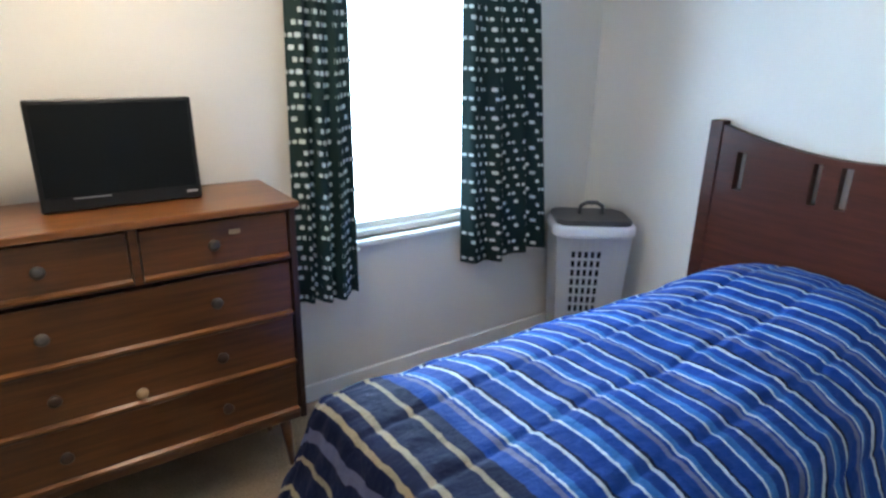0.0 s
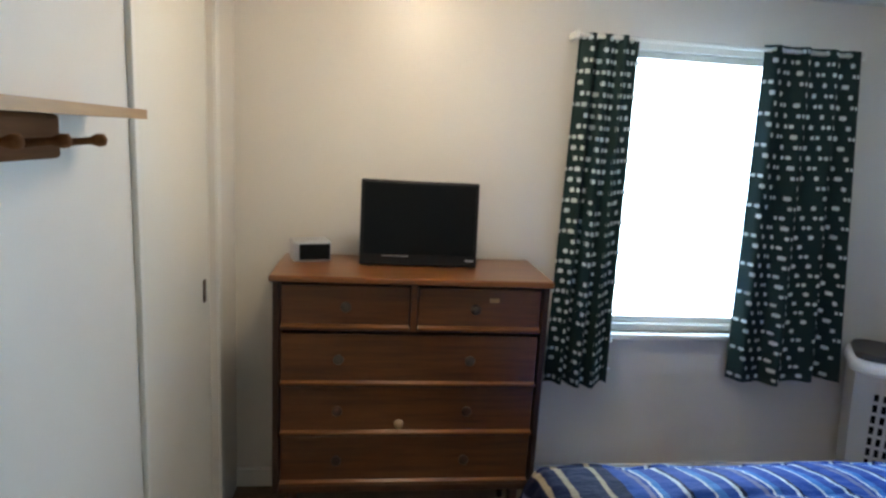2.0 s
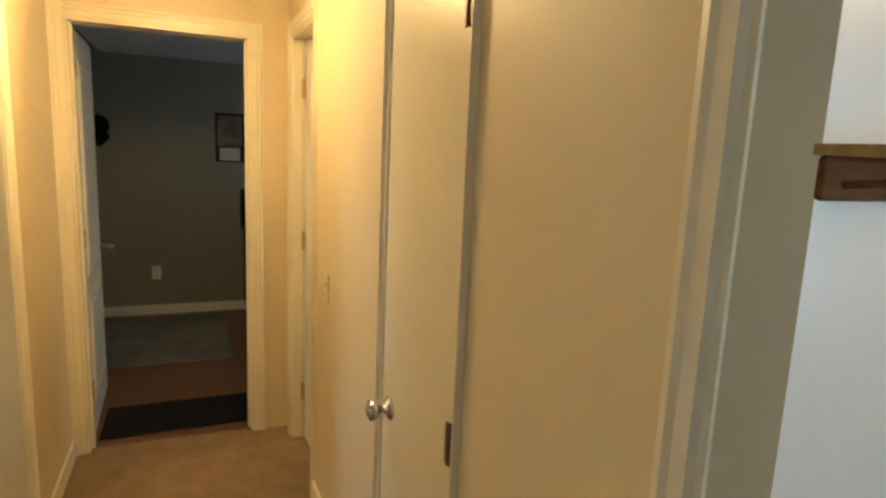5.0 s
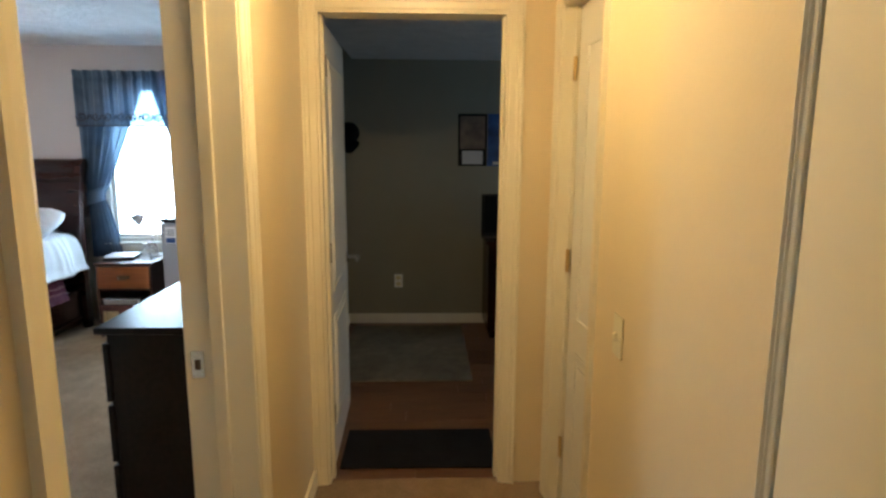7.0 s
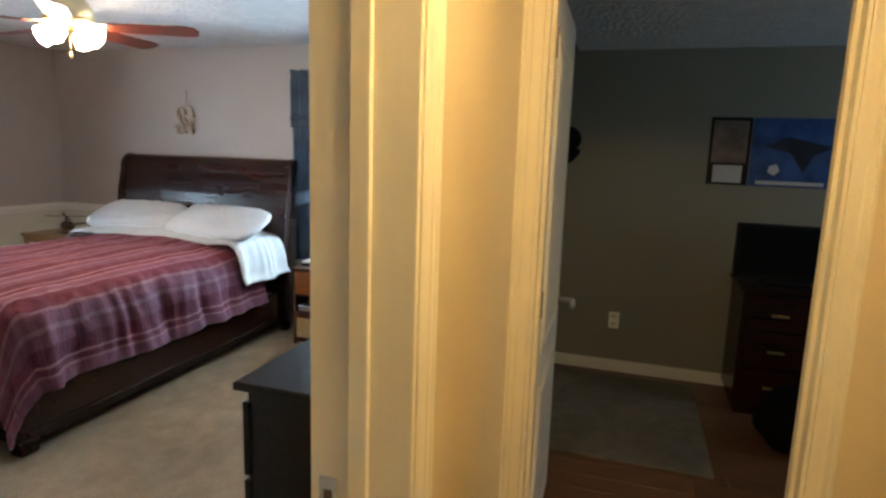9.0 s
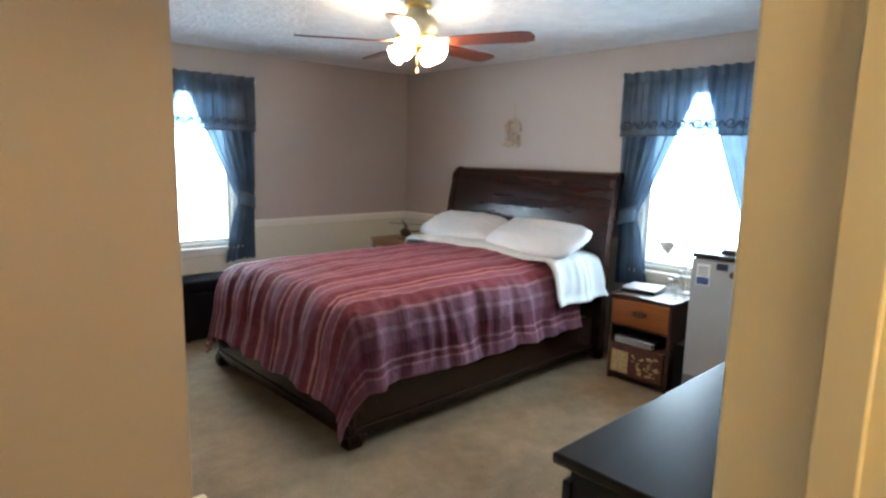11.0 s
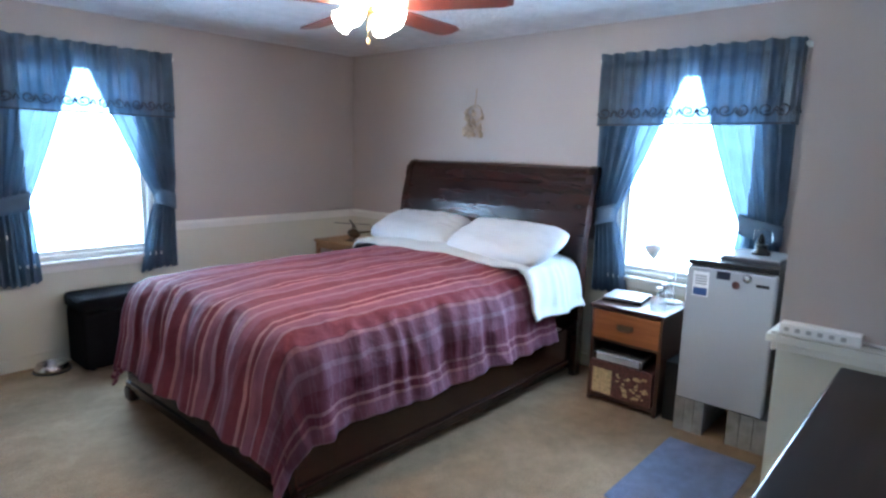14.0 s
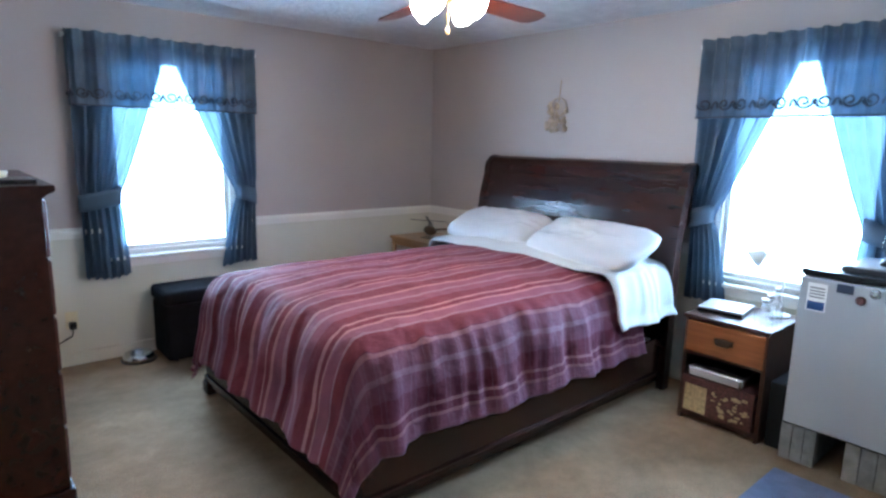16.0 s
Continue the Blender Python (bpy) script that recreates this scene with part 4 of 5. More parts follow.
cuts = [(1.345, 1.385), (0.925, 0.965), (1.035, 1.068), (BY0 + BY1 - 1.385, BY0 + BY1 - 1.345)]
bm = bmesh.new()
ys = sorted({BY0 + 0.0, BY1} | {BY0 + 0.06 * i for i in range(1, 19)} | {c for k in cuts for c in k})
for a, c in zip(ys, ys[1:]):
    hole = any(a >= k[0] - 1e-6 and c <= k[1] + 1e-6 for k in cuts)
    pieces = [(0.30, 0.985, 0.985), (0.985, 1.150, 1.150), (1.150, hb_top(a), hb_top(c))]
    if hole:
        pieces.pop(1)
    for z0, za, zc in pieces:
        prism([(a, z0), (c, z0), (c, zc), (a, za)], "x", HBX, HBX + 0.045, bm)
bmesh.ops.remove_doubles(bm, verts=bm.verts, dist=0.0002)
bm.verts.index_update()
seen = {}
for f in bm.faces:
    seen.setdefault(frozenset(v.index for v in f.verts), []).append(f)
bmesh.ops.delete(bm, geom=[f for fs in seen.values() if len(fs) > 1 for f in fs], context='FACES_ONLY')
part("headboard", bm, M_MAHOG, tb, "curved mahogany headboard with slots")
for y in (BY0 - 0.03, BY1 - 0.03):
    part("post", box(HBX - 0.008, HBX + 0.055, y, y + 0.06, 0, hb_top(y + 0.03) + 0.006, 0.004), M_MAHOG, tb)
for y0, y1 in cuts[:2] + cuts[3:]:
    part("slot_trim", box(HBX + 0.046, HBX + 0.050, y0, y1, 0.985, 1.150), M_SILVER, tb, "pale back of the headboard slot")
for y in (0.47, 1.33):
    part("side_rail", box(1.14, HBX, y, y + 0.03, 0.22, 0.36, 0.004), M_MAHOG, tb)
part("foot_rail", box(1.12, 1.15, 0.47, 1.36, 0.22, 0.36, 0.004), M_MAHOG, tb)
for y in (0.45, 1.35):
    part("leg", box(1.09, 1.14, y, y + 0.05, 0, 0.22, 0.004), M_MAHOG, tb)
part("mattress", box(1.15, HBX - 0.01, 0.50, 1.33, 0.34, 0.575, 0.05, seg=3), M_SHEET, tb)
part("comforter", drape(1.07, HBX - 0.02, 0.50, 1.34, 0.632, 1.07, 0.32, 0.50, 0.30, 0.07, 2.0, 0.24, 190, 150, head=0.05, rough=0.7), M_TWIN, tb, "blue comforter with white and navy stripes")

# ---- small bedroom: peg shelf, sliding door, lamp ----
sh = thing("peg_shelf", "small pine wall shelf with a row of wooden pegs", "wall shelf", (0.05, 0.70, 1.52))
part("board", prism([(0.0, 0.455), (0.100, 0.459), (0.112, 0.469), (0.112, 1.045), (0.100, 1.055), (0.0, 1.055)], "z", 1.556, 1.574), M_PINE, sh, "light pine shelf board")
bm = box(0.0, 0.018, 0.466, 0.915, 1.482, 1.556, 0.008)
part("peg_rail", bm, M_PEGWOOD, sh, "darker wooden rail")
for y in (0.52, 0.65, 0.775, 0.895):
    part("peg", lathe((0.016, y, 1.508), [(0.007, 0), (0.006, 0.055), (0.011, 0.068), (0.010, 0.078), (0.003, 0.082)], 12, (1, 0.05, 0.12)), M_PEGWOOD, sh)

d3 = tagged(new("door_3"), "plain white sliding closet door with a recessed pull", "door", kind="structure")
part("leaf", box(-0.055, -0.022, CY0 - 0.05, CY1 + 0.04, 0.01, CZ - 0.012, 0.003), M_DOOR_WHITE, d3)
part("finger_pull", box(-0.026, -0.017, 1.885, 1.912, 0.945, 1.025, 0.003), M_BRONZE, d3, "dark recessed finger pull")
part("track", box(-0.07, -0.01, CY0, CY1, CZ - 0.018, CZ - 0.001, 0.001), M_BRONZE, d3)


def dome_lamp(name, at, r, material, label):
    ob = thing(name, label, "ceiling lamp", at)
    part("canopy", lathe((at[0], at[1], at[2] - 0.022), [(r * 0.9, 0), (r * 1.02, 0.006), (r * 1.02, 0.022)], 32), M_BRASS, ob)
    part("glass", lathe((at[0], at[1], at[2] - 0.022), [(r * 0.95, 0), (r * 0.9, -0.03), (r * 0.7, -0.06), (r * 0.35, -0.08), (0.004, -0.085)], 32), material, ob, "frosted glass bowl, lit")
    return ob


dome_lamp("ceiling_lamp", (0.76, 1.55, Z_BED), 0.14, M_DOME, "lit frosted glass dome lamp on the bedroom ceiling")
dome_lamp("ceiling_lamp", (-1.50, -0.56, Z_HALL), 0.13, M_DOME_HALL, "lit frosted glass dome lamp on the hall ceiling")


# ---- hall ----
def hinge(at, axis, parent, material, h=0.09):
    x, y, z = at
    bm = cyl((x, y, z - h / 2), (x, y, z + h / 2), 0.007, seg=10)
    if axis == "x":
        box(x - 0.018, x + 0.018, y - 0.003, y + 0.003, z - h / 2, z + h / 2, 0.001, bm)
    else:
        box(x - 0.003, x + 0.003, y - 0.018, y + 0.018, z - h / 2, z + h / 2, 0.001, bm)
    return part("hinge", bm, material, parent)


def round_knob(at, axis, parent):
    k = part("door_knob", lathe(at, [(0.031, 0), (0.031, 0.004), (0.024, 0.008), (0.011, 0.014), (0.011, 0.030), (0.022, 0.036), (0.028, 0.046), (0.026, 0.057), (0.012, 0.063), (0.002, 0.064)], 20, axis), M_STEEL, parent, "satin nickel knob on a round plate")
    return k


for x0, x1, kx, hx in ((LX0 + 0.003, LX1 - 0.003, -0.735, LX1 - 0.008),):
    d = tagged(new("door_4"), "flat cream linen closet door, closed", "door", kind="structure")
    part("leaf", box(x0, x1, -0.004, 0.030, 0.012, LZ - 0.004, 0.003), M_DOOR_HALL, d)
    round_knob((kx, -0.004, 0.862), (0, -1, 0), d)
    for z in (0.24, 0.955, 1.80):
        hinge((hx, -0.010, z), "x", d, M_BRONZE, 0.085)

sw = thing("light_switch", "almond toggle light switch plate on the hall wall", "light switch", (-1.53, -0.004, 1.0))
part("plate", box(-1.565, -1.495, -0.006, 0.0, 0.945, 1.060, 0.003), M_ALMOND, sw)
part("toggle", box(-1.535, -1.525, -0.018, -0.005, 0.992, 1.012, 0.002), M_ALMOND, sw)
sp = thing("strike_plate", "steel latch strike plate set in the door lining", "strike plate", (MX0 + 0.014, -1.165, 0.89))
part("plate", box(MX0 + 0.012, MX0 + 0.0145, -1.196, -1.160, 0.845, 0.925, 0.001), M_STEEL, sp)
part("latch_hole", box(MX0 + 0.0145, MX0 + 0.0155, -1.186, -1.170, 0.870, 0.900), M_BRONZE, sp)


def panel_door(name, label, m, w, h, top_arch=False, rows=((0.18, 0.72), (0.84, 1.88))):
    """A moulded panel door; its own x runs from the hinge, its front faces -y; m places it."""
    d = tagged(new(name), label, "door", kind="structure")

    def put(bm):
        return tilted(bm, m)
    part("leaf", put(box(0, w, 0, 0.035, 0.01, h, 0.002)), M_DOOR_WHITE, d)
    for z0, z1 in rows:
        for a, b in ((0.10, w - 0.10),):
            for y0, y1 in ((-0.006, 0.001), (0.034, 0.041)):
                fr = box(a, b, y0, y1, z0, z0 + 0.018, 0.003)
                box(a, b, y0, y1, z1 - 0.018, z1, 0.003, fr)
                box(a, a + 0.018, y0, y1, z0 + 0.018, z1 - 0.018, 0.003, fr)
                box(b - 0.018, b, y0, y1, z0 + 0.018, z1 - 0.018, 0.003, fr)
                box(a + 0.045, b - 0.045, y0, y1, z0 + 0.045, z1 - 0.045, 0.004, fr)
                part("panel", put(fr), M_DOOR_WHITE, d)
    return d


# bathroom door, hinged at its far side and nearly shut
mB = pose(BX0 + 0.044, 0.055, 0, 0, 0, 3)
db = panel_door("door_2", "white panelled bathroom door, nearly shut", mB, BX1 - BX0 - 0.060, 2.02)
for z in (0.26, 1.06, 1.80):
    hinge((BX0 + 0.022, 0.045, z), "x", db, M_BRASS)
# door of the unlit room, standing open against its side
mD = pose(X_D1 - 0.125, DY0 + 0.012, 0, 0, 0, 181.5)
dd = panel_door("door_1", "white panelled door standing open into the unlit room", mD, 0.73, 2.02)
for z in (0.28, 1.04, 1.84):
    hinge((X_D1 - 0.122, DY0 + 0.004, z), "y", dd, M_BRONZE)
for s in (1, -1):
    p0 = mD @ Vector((0.665, 0.0175 + s * 0.018, 0.90))
    p1 = mD @ Vector((0.665, 0.0175 + s * 0.085, 0.90))
    p2 = mD @ Vector((0.560, 0.0175 + s * 0.088, 0.90))
    h = part("lever_handle", tube([p0, p1, p1 + (p2 - p1) * 0.15, p2], 0.010), M_SILVER, dd, "satin steel lever")
    part("rosette", cyl(p0, p0 + (p1 - p0) * 0.2, 0.028, seg=20), M_STEEL, h)

# ---- unlit room ----
def flat_on_far_wall(y0, y1, z0, z1, off0, off1, bm=None):
    return box(X_DARK + off0, X_DARK + off1, y0, y1, z0, z1, 0, bm)


cal = thing("wall_calendar", "wall calendar with a picture above and a white page below", "calendar", (X_DARK + 0.004, -0.155, 1.36))
part("backing", flat_on_far_wall(-0.250, -0.010, 1.350, 1.775, 0.0, 0.004), M_BLACK, cal)
part("picture", flat_on_far_wall(-0.232, -0.028, 1.49, 1.755, 0.004, 0.006), M_CAL, cal)
part("date_page", flat_on_far_wall(-0.215, -0.045, 1.365, 1.475, 0.004, 0.007), M_PAPER, cal, "white date page")
po = thing("poster", "blue poster with a dark diving shape on the wall", "poster", (X_DARK + 0.004, 0.23, 1.36))
part("paper", flat_on_far_wall(-0.005, 0.47, 1.35, 1.775, 0.0, 0.004), M_POSTER, po)
part("dark_shape", prism([(0.07, 1.60), (0.22, 1.56), (0.30, 1.44), (0.35, 1.55), (0.46, 1.60), (0.33, 1.63), (0.20, 1.66)], "x", X_DARK + 0.004, X_DARK + 0.006), M_POSTER_DK, po)
part("pale_shape", prism([(0.10, 1.44), (0.14, 1.42), (0.17, 1.45), (0.15, 1.49), (0.11, 1.48)], "x", X_DARK + 0.004, X_DARK + 0.006), M_PAPER, po)
part("caption_bar", flat_on_far_wall(0.04, 0.42, 1.362, 1.385, 0.004, 0.006), M_PAPER, po)
ol = thing("wall_outlet", "white electrical outlet low on the grey-green wall", "outlet", (X_DARK, -0.75, 0.37))
part("plate", flat_on_far_wall(-0.785, -0.715, 0.315, 0.430, 0.0, 0.006), M_WHITE_PL, ol)
for z in (0.345, 0.40):
    part("socket", flat_on_far_wall(-0.768, -0.732, z - 0.014, z + 0.014, 0.006, 0.009), M_ALMOND, ol)
cap = thing("hanging_cap", "black cap hanging on the wall of the unlit room", "cap", (X_DARK + 0.05, -1.07, 1.42))
part("crown", lathe((X_DARK, -1.145, 1.615), [(0.088, 0.0), (0.083, 0.03), (0.06, 0.062), (0.035, 0.08), (0.003, 0.084)], 20, (1, 0.1, 0.1)), M_BLACK_CLOTH, cap)
part("brim", tilted(sheet(lambda u, v: (0.02 + 0.02 * math.sin(math.pi * u), (u - 0.5) * 0.16, -0.10 * v * math.sin(math.pi * (0.1 + 0.8 * u))), 12, 6, 0.004), pose(X_DARK + 0.03, -1.14, 1.55)), M_BLACK_CLOTH, cap)

ch = thing("chest_of_drawers", "dark wooden chest of drawers in the unlit room", "chest of drawers", (-4.72, 0.33, 0))
CHX = -4.52
part("body", box(X_DARK + 0.02, CHX, -0.03, 0.70, 0.06, 0.76, 0.004), M_CHERRY, ch)
part("top", box(X_DARK + 0.015, CHX + 0.02, -0.05, 0.72, 0.76, 0.785, 0.006), M_CHERRY, ch)
part("plinth", box(X_DARK + 0.03, CHX - 0.02, -0.01, 0.68, 0.0, 0.06, 0.003), M_CHERRY, ch)
for z0, z1 in ((0.09, 0.29), (0.31, 0.51), (0.53, 0.73)):
    dw = part("drawer", box(CHX - 0.01, CHX + 0.014, 0.0, 0.67, z0, z1, 0.006), M_CHERRY, ch)
    for y in (0.17, 0.50):
        part("pull", box(CHX + 0.014, CHX + 0.028, y - 0.045, y + 0.045, (z0 + z1) / 2 - 0.008, (z0 + z1) / 2 + 0.008, 0.004), M_BRASS, dw)
t2 = thing("television", "black flat television on the dark chest of drawers", "television", (-4.72, 0.22, 0.785))
part("housing", box(-4.77, -4.71, -0.07, 0.42, 0.80, 1.135, 0.008), M_BLACK, t2)
part("screen", box(-4.712, -4.706, -0.05, 0.40, 0.83, 1.12, 0.001), M_SCREEN, t2)
part("stand", box(-4.82, -4.64, 0.10, 0.34, 0.785, 0.802, 0.004), M_BLACK, t2)
rg = thing("area_rug", "grey-brown rug on the laminate floor", "rug", (-4.25, -0.66, 0))
part("rug_body", box(-4.86, -3.66, -1.12, -0.215, 0.0, 0.012, 0.005), M_RUG, rg)
dm = thing("door_mat", "black mat just inside the doorway", "mat", (-2.76, -0.57, 0))
part("mat_body", box(-2.985, -2.60, -0.93, -0.18, 0.0, 0.010, 0.004), M_MAT, dm)
bg = thing("duffel_bag", "dark fabric bag slumped on the floor", "bag", (-4.05, 0.20, 0))


def lump(u, v):
    a, b = 2 * math.pi * u, math.pi * v
    r = 1 + 0.16 * noise.noise(Vector((2 * math.cos(a), 2 * math.sin(a), 3 * v)))
    return (-4.12 + 0.17 * r * math.sin(b) * math.cos(a), 0.24 + 0.22 * r * math.sin(b) * math.sin(a), max(0.0, 0.16 - 0.17 * r * math.cos(b)))


part("sack", sheet(lump, 28, 16), M_BLACK_CLOTH, bg)
part("strap", tube([(-4.05, 0.10, 0.24), (-4.03, 0.15, 0.34), (-4.04, 0.26, 0.37), (-4.05, 0.34, 0.26)], 0.012), M_BLACK_CLOTH, bg)
# Unseen plain board, added where the unlit room's bluish daylight is assumed to enter
w4 = tagged(new("window_4_assumed"), "plain board for an assumed, unseen window in the unlit room", "window", kind="structure")
part("window_frame", box(-4.45, -3.55, 2.44, 2.46, 1.0, 1.9, 0.004), M_TRIM_WHITE, w4)

# ---- large bedroom: windows' curtains ----


def tied_curtains(axis, plane, out, a0, a1, top, low, group, where, tie_a, tie_b):
    """A valance over two panels that are tied back at both sides of a window."""
    mid = (a0 + a1) / 2
    w = (a1 - a0) / 2

    def inner(side):
        t = tie_a if side < 0 else tie_b

        def f(z):
            tie, k = 1.08, 0.0
            if z > tie:
                k = ((z - tie) / (top - 0.03 - tie)) ** 0.9
                q = t + (1.0 - t) * min(1.0, k)
            else:
                q = t + (0.48 - t) * ((tie - z) / (tie - low)) ** 0.6
            return (a0 if side < 0 else a1) - side * w * q
        return f

    def outer(side):
        def f(z):
            q = 0.0 if z > 1.2 else 0.02 * math.sin(min(1.0, (1.2 - z) / 0.15) * math.pi / 2)
            return (a0 if side < 0 else a1) - side * (w * q + 0.01)
        return f
    at = lambda a, z: (a, plane, z) if axis == "x" else (plane, a, z)
    rd = thing("curtain_rod", "plain rod over the window under the valance", "curtain rod", at(mid, top - 0.05), group)
    part("rod", rod(axis, plane + out * 0.06, a0 - 0.005, a1 + 0.005, top - 0.03), M_TRIM_WHITE, rd)
    for a in (a0, a1):
        b = (a - 0.008, a + 0.008, plane, plane + out * 0.07) if axis == "x" else (plane, plane + out * 0.07, a - 0.008, a + 0.008)
        part("bracket", box(*b, top - 0.045, top - 0.02, 0.002), M_TRIM_WHITE, rd)
    for side in (-1, 1):
        cu = thing("curtain", "sheer steel-blue curtain tied back " + where, "curtain", at(a0 if side < 0 else a1, low), group)
        part("panel", folded(axis, plane, out, top - 0.03, low, outer(side), inner(side), 0.042, 6, 1.0 + side), M_CURT_BLUE, cu)
        z = 1.08
        o, i = outer(side)(z), inner(side)(z)

        def band(u, v):
            a = o + (i - o) * (0.5 + 0.53 * math.cos(2 * math.pi * u))
            p = plane + out * (0.058 + 0.055 * math.sin(2 * math.pi * u))
            zz = z - 0.055 + 0.11 * v + 0.025 * math.cos(2 * math.pi * u)
            return (a, p, zz) if axis == "x" else (p, a, zz)
        part("tieback", sheet(band, 28, 4, 0.004), M_CURT_BLUE, cu, "gathered band of the same cloth")
    va = thing("valance", "steel-blue valance with embroidered scrolls " + where, "valance", at(mid, top - 0.45), group)
    dep = top - (top - 0.445)

    def vsurf(u, v, lift=0.0):
        a = a0 + 0.014 + (a1 - a0 - 0.028) * u
        d = (0.016 * math.sin(2 * math.pi * 13 * u + 1.5 * math.sin(11 * u)) + 0.006 * math.sin(2 * math.pi * 29 * u)) * (1 - 0.6 * v) + 0.008 * math.sin(2 * math.pi * 6 * u + 1 + v)
        d -= 0.014 * math.exp(-((v - 0.13) / 0.035) ** 2)
        p = plane + out * (0.098 + d + lift)
        zz = top - dep * v + 0.003 * math.sin(2 * math.pi * 13 * u) * (1 - v)
        return Vector((a, p, zz)) if axis == "x" else Vector((p, a, zz))
    part("skirt", sheet(vsurf, 180, 26, 0.0), M_VALANCE, va)
    for e in (a0 + 0.014, a1 - 0.014):
        r = sheet(lambda u, v: ((e, plane + out * (0.01 + 0.09 * u), top - dep * v) if axis == "x" else (plane + out * (0.01 + 0.09 * u), e, top - dep * v)), 4, 6)
        part("return", r, M_VALANCE, va)
    part("hem", tube([vsurf(u / 40, 0.985, 0.003) for u in range(41)], 0.006, 6), M_SCROLL, va)
    n = 11
    for k in range(n):
        uc = (k + 0.5) / n
        pts = []
        for s in range(22):
            th = s / 21 * 2.6 * math.pi
            rr = 0.040 * (1 - 0.72 * s / 21)
            sg = 1 if k % 2 else -1
            pts.append(vsurf(uc + sg * (rr * math.cos(th) + 0.008) / (a1 - a0), 0.82 + (rr * 0.9 * math.sin(th)) / dep, 0.005))
        part("scroll", tube(pts, 0.006, 5), M_SCROLL, va)
        tail = [vsurf(uc + (0.04 + 0.035 * s / 6) / (a1 - a0), 0.87 - 0.08 * math.sin(math.pi * s / 6), 0.005) for s in range(7)]
        part("scroll_tail", tube(tail, 0.006, 5), M_SCROLL, va)


tied_curtains("x", Y_MS, 1, -3.41, -2.225, 2.10, 0.565, "large bedroom window dressing", "beside the black bench", 0.26, 0.42)
tied_curtains("y", X_MW, 1, -3.375, -2.215, 2.10, 0.56, "large bedroom window dressing", "beside the sleigh bed", 0.26, 0.42)

# ---- large bedroom: sleigh bed ----
qb = thing("sleigh_bed", "dark cherry sleigh bed with a wine-red striped comforter", "bed", (-3.8, -4.1, 0))
QY0, QY1, QX0, QX1 = -5.04, -3.33, -4.96, -2.70
outline = [(-4.885, 0.30), (-4.885, 0.78), (-4.895, 0.94), (-4.915, 1.09), (-4.945, 1.21), (-4.962, 1.26), (-4.957, 1.275), (-4.972, 1.335), (-5.0, 1.378), (-5.035, 1.392), (-5.062, 1.375), (-5.065, 1.34), (-5.02, 1.24), (-4.975, 1.09), (-4.94, 0.92), (-4.935, 0.30)]
bm = prism(outline, "y", QY0 + 0.05, QY1 - 0.05)
part("headboard", bm, M_CHERRY, qb, "polished sleigh headboard rolled at the top")
for y in (QY0, QY1 - 0.05):
    o2 = [(x + (0.012 if i < 8 else -0.006), z + (0.006 if 5 < i < 11 else 0)) for i, (x, z) in enumerate(outline)]
    o2[0], o2[-1] = (o2[0][0], 0.0), (o2[-1][0], 0.0)
    part("post", prism(o2, "y", y, y + 0.05), M_CHERRY, qb)
for y in (QY0 + 0.04, QY1 - 0.07):
    r = part("side_rail", box(QX0 + 0.05, QX1, y, y + 0.03, 0.05, 0.33, 0.005), M_CHERRY, qb)
    s = -1 if y < -4 else 1
    part("rail_moulding", box(QX0 + 0.06, QX1, y + 0.015 + s * 0.012, y + 0.015 + s * 0.030, 0.085, 0.115, 0.007), M_CHERRY, r)
fb = part("foot_panel", box(QX1 - 0.01, QX1 + 0.03, QY0 + 0.04, QY1 - 0.04, 0.05, 0.355, 0.012), M_CHERRY, qb)
part("foot_moulding", box(QX1 + 0.028, QX1 + 0.042, QY0 + 0.04, QY1 - 0.04, 0.085, 0.115, 0.006), M_CHERRY, fb)
for y in (QY0 + 0.02, QY1 - 0.11):
    part("foot", box(QX1 - 0.05, QX1 + 0.05, y, y + 0.09, 0, 0.085, 0.018), M_CHERRY, qb)
part("mattress", box(-4.86, QX1 - 0.24, QY0 + 0.24, QY1 - 0.23, 0.32, 0.66, 0.06, seg=3), M_SHEET, qb)
part("comforter", drape(QX1 - 0.08, -4.60, QY0 + 0.18, QY1 - 0.17, 0.740, QX1 - 0.08, 0.49, 0.44, 0.44, 0.06, 5.0, 0.0, 240, 200, 0.26, 0.30, 0.062, rough=0.5), M_QUEEN, qb, "wine-red comforter with rose and mauve stripes")
part("folded_sheet", drape(-4.34, -4.87, QY0 + 0.16, QY1 - 0.10, 0.795, -4.34, 0.06, 0.14, 0.29, 0.05, 9.0, 0.0, 60, 130, 0.58, 0.24, 0.03, rough=0.6), M_SHEET, qb, "white sheet folded over the comforter")


def pillow(label, cx, cy, cz, lx, ly, h, turn, tilt, seed, roll=0.0):
    ob = thing("pillow", label, "pillow", (cx, cy, cz - h / 2), "pillows on the sleigh bed")
    m = pose(cx, cy, cz, roll, tilt, turn)

    def place(sgn):
        def f(u, v):
            a, b = 2 * u - 1, 2 * v - 1
            k = max(0.0, (1 - abs(a) ** 3.4) * (1 - abs(b) ** 4.2)) ** 0.6
            pinch = 1 - 0.13 * abs(a * b) ** 2.5
            n = 0.012 * noise.noise(Vector((a * 2.2, b * 2.2, seed))) * k + 0.006 * noise.noise(Vector((a * 6, b * 6, seed))) * k
            return m @ Vector((lx / 2 * a * pinch, ly / 2 * b * pinch, sgn * (h / 2 * k + n * 2)))
        return f
    bm = sheet(place(1), 28, 36)
    sheet(place(-1), 28, 36, 0, bm)
    bmesh.ops.remove_doubles(bm, verts=bm.verts, dist=0.0005)
    part("case", bm, M_PILLOW, ob)
    return ob


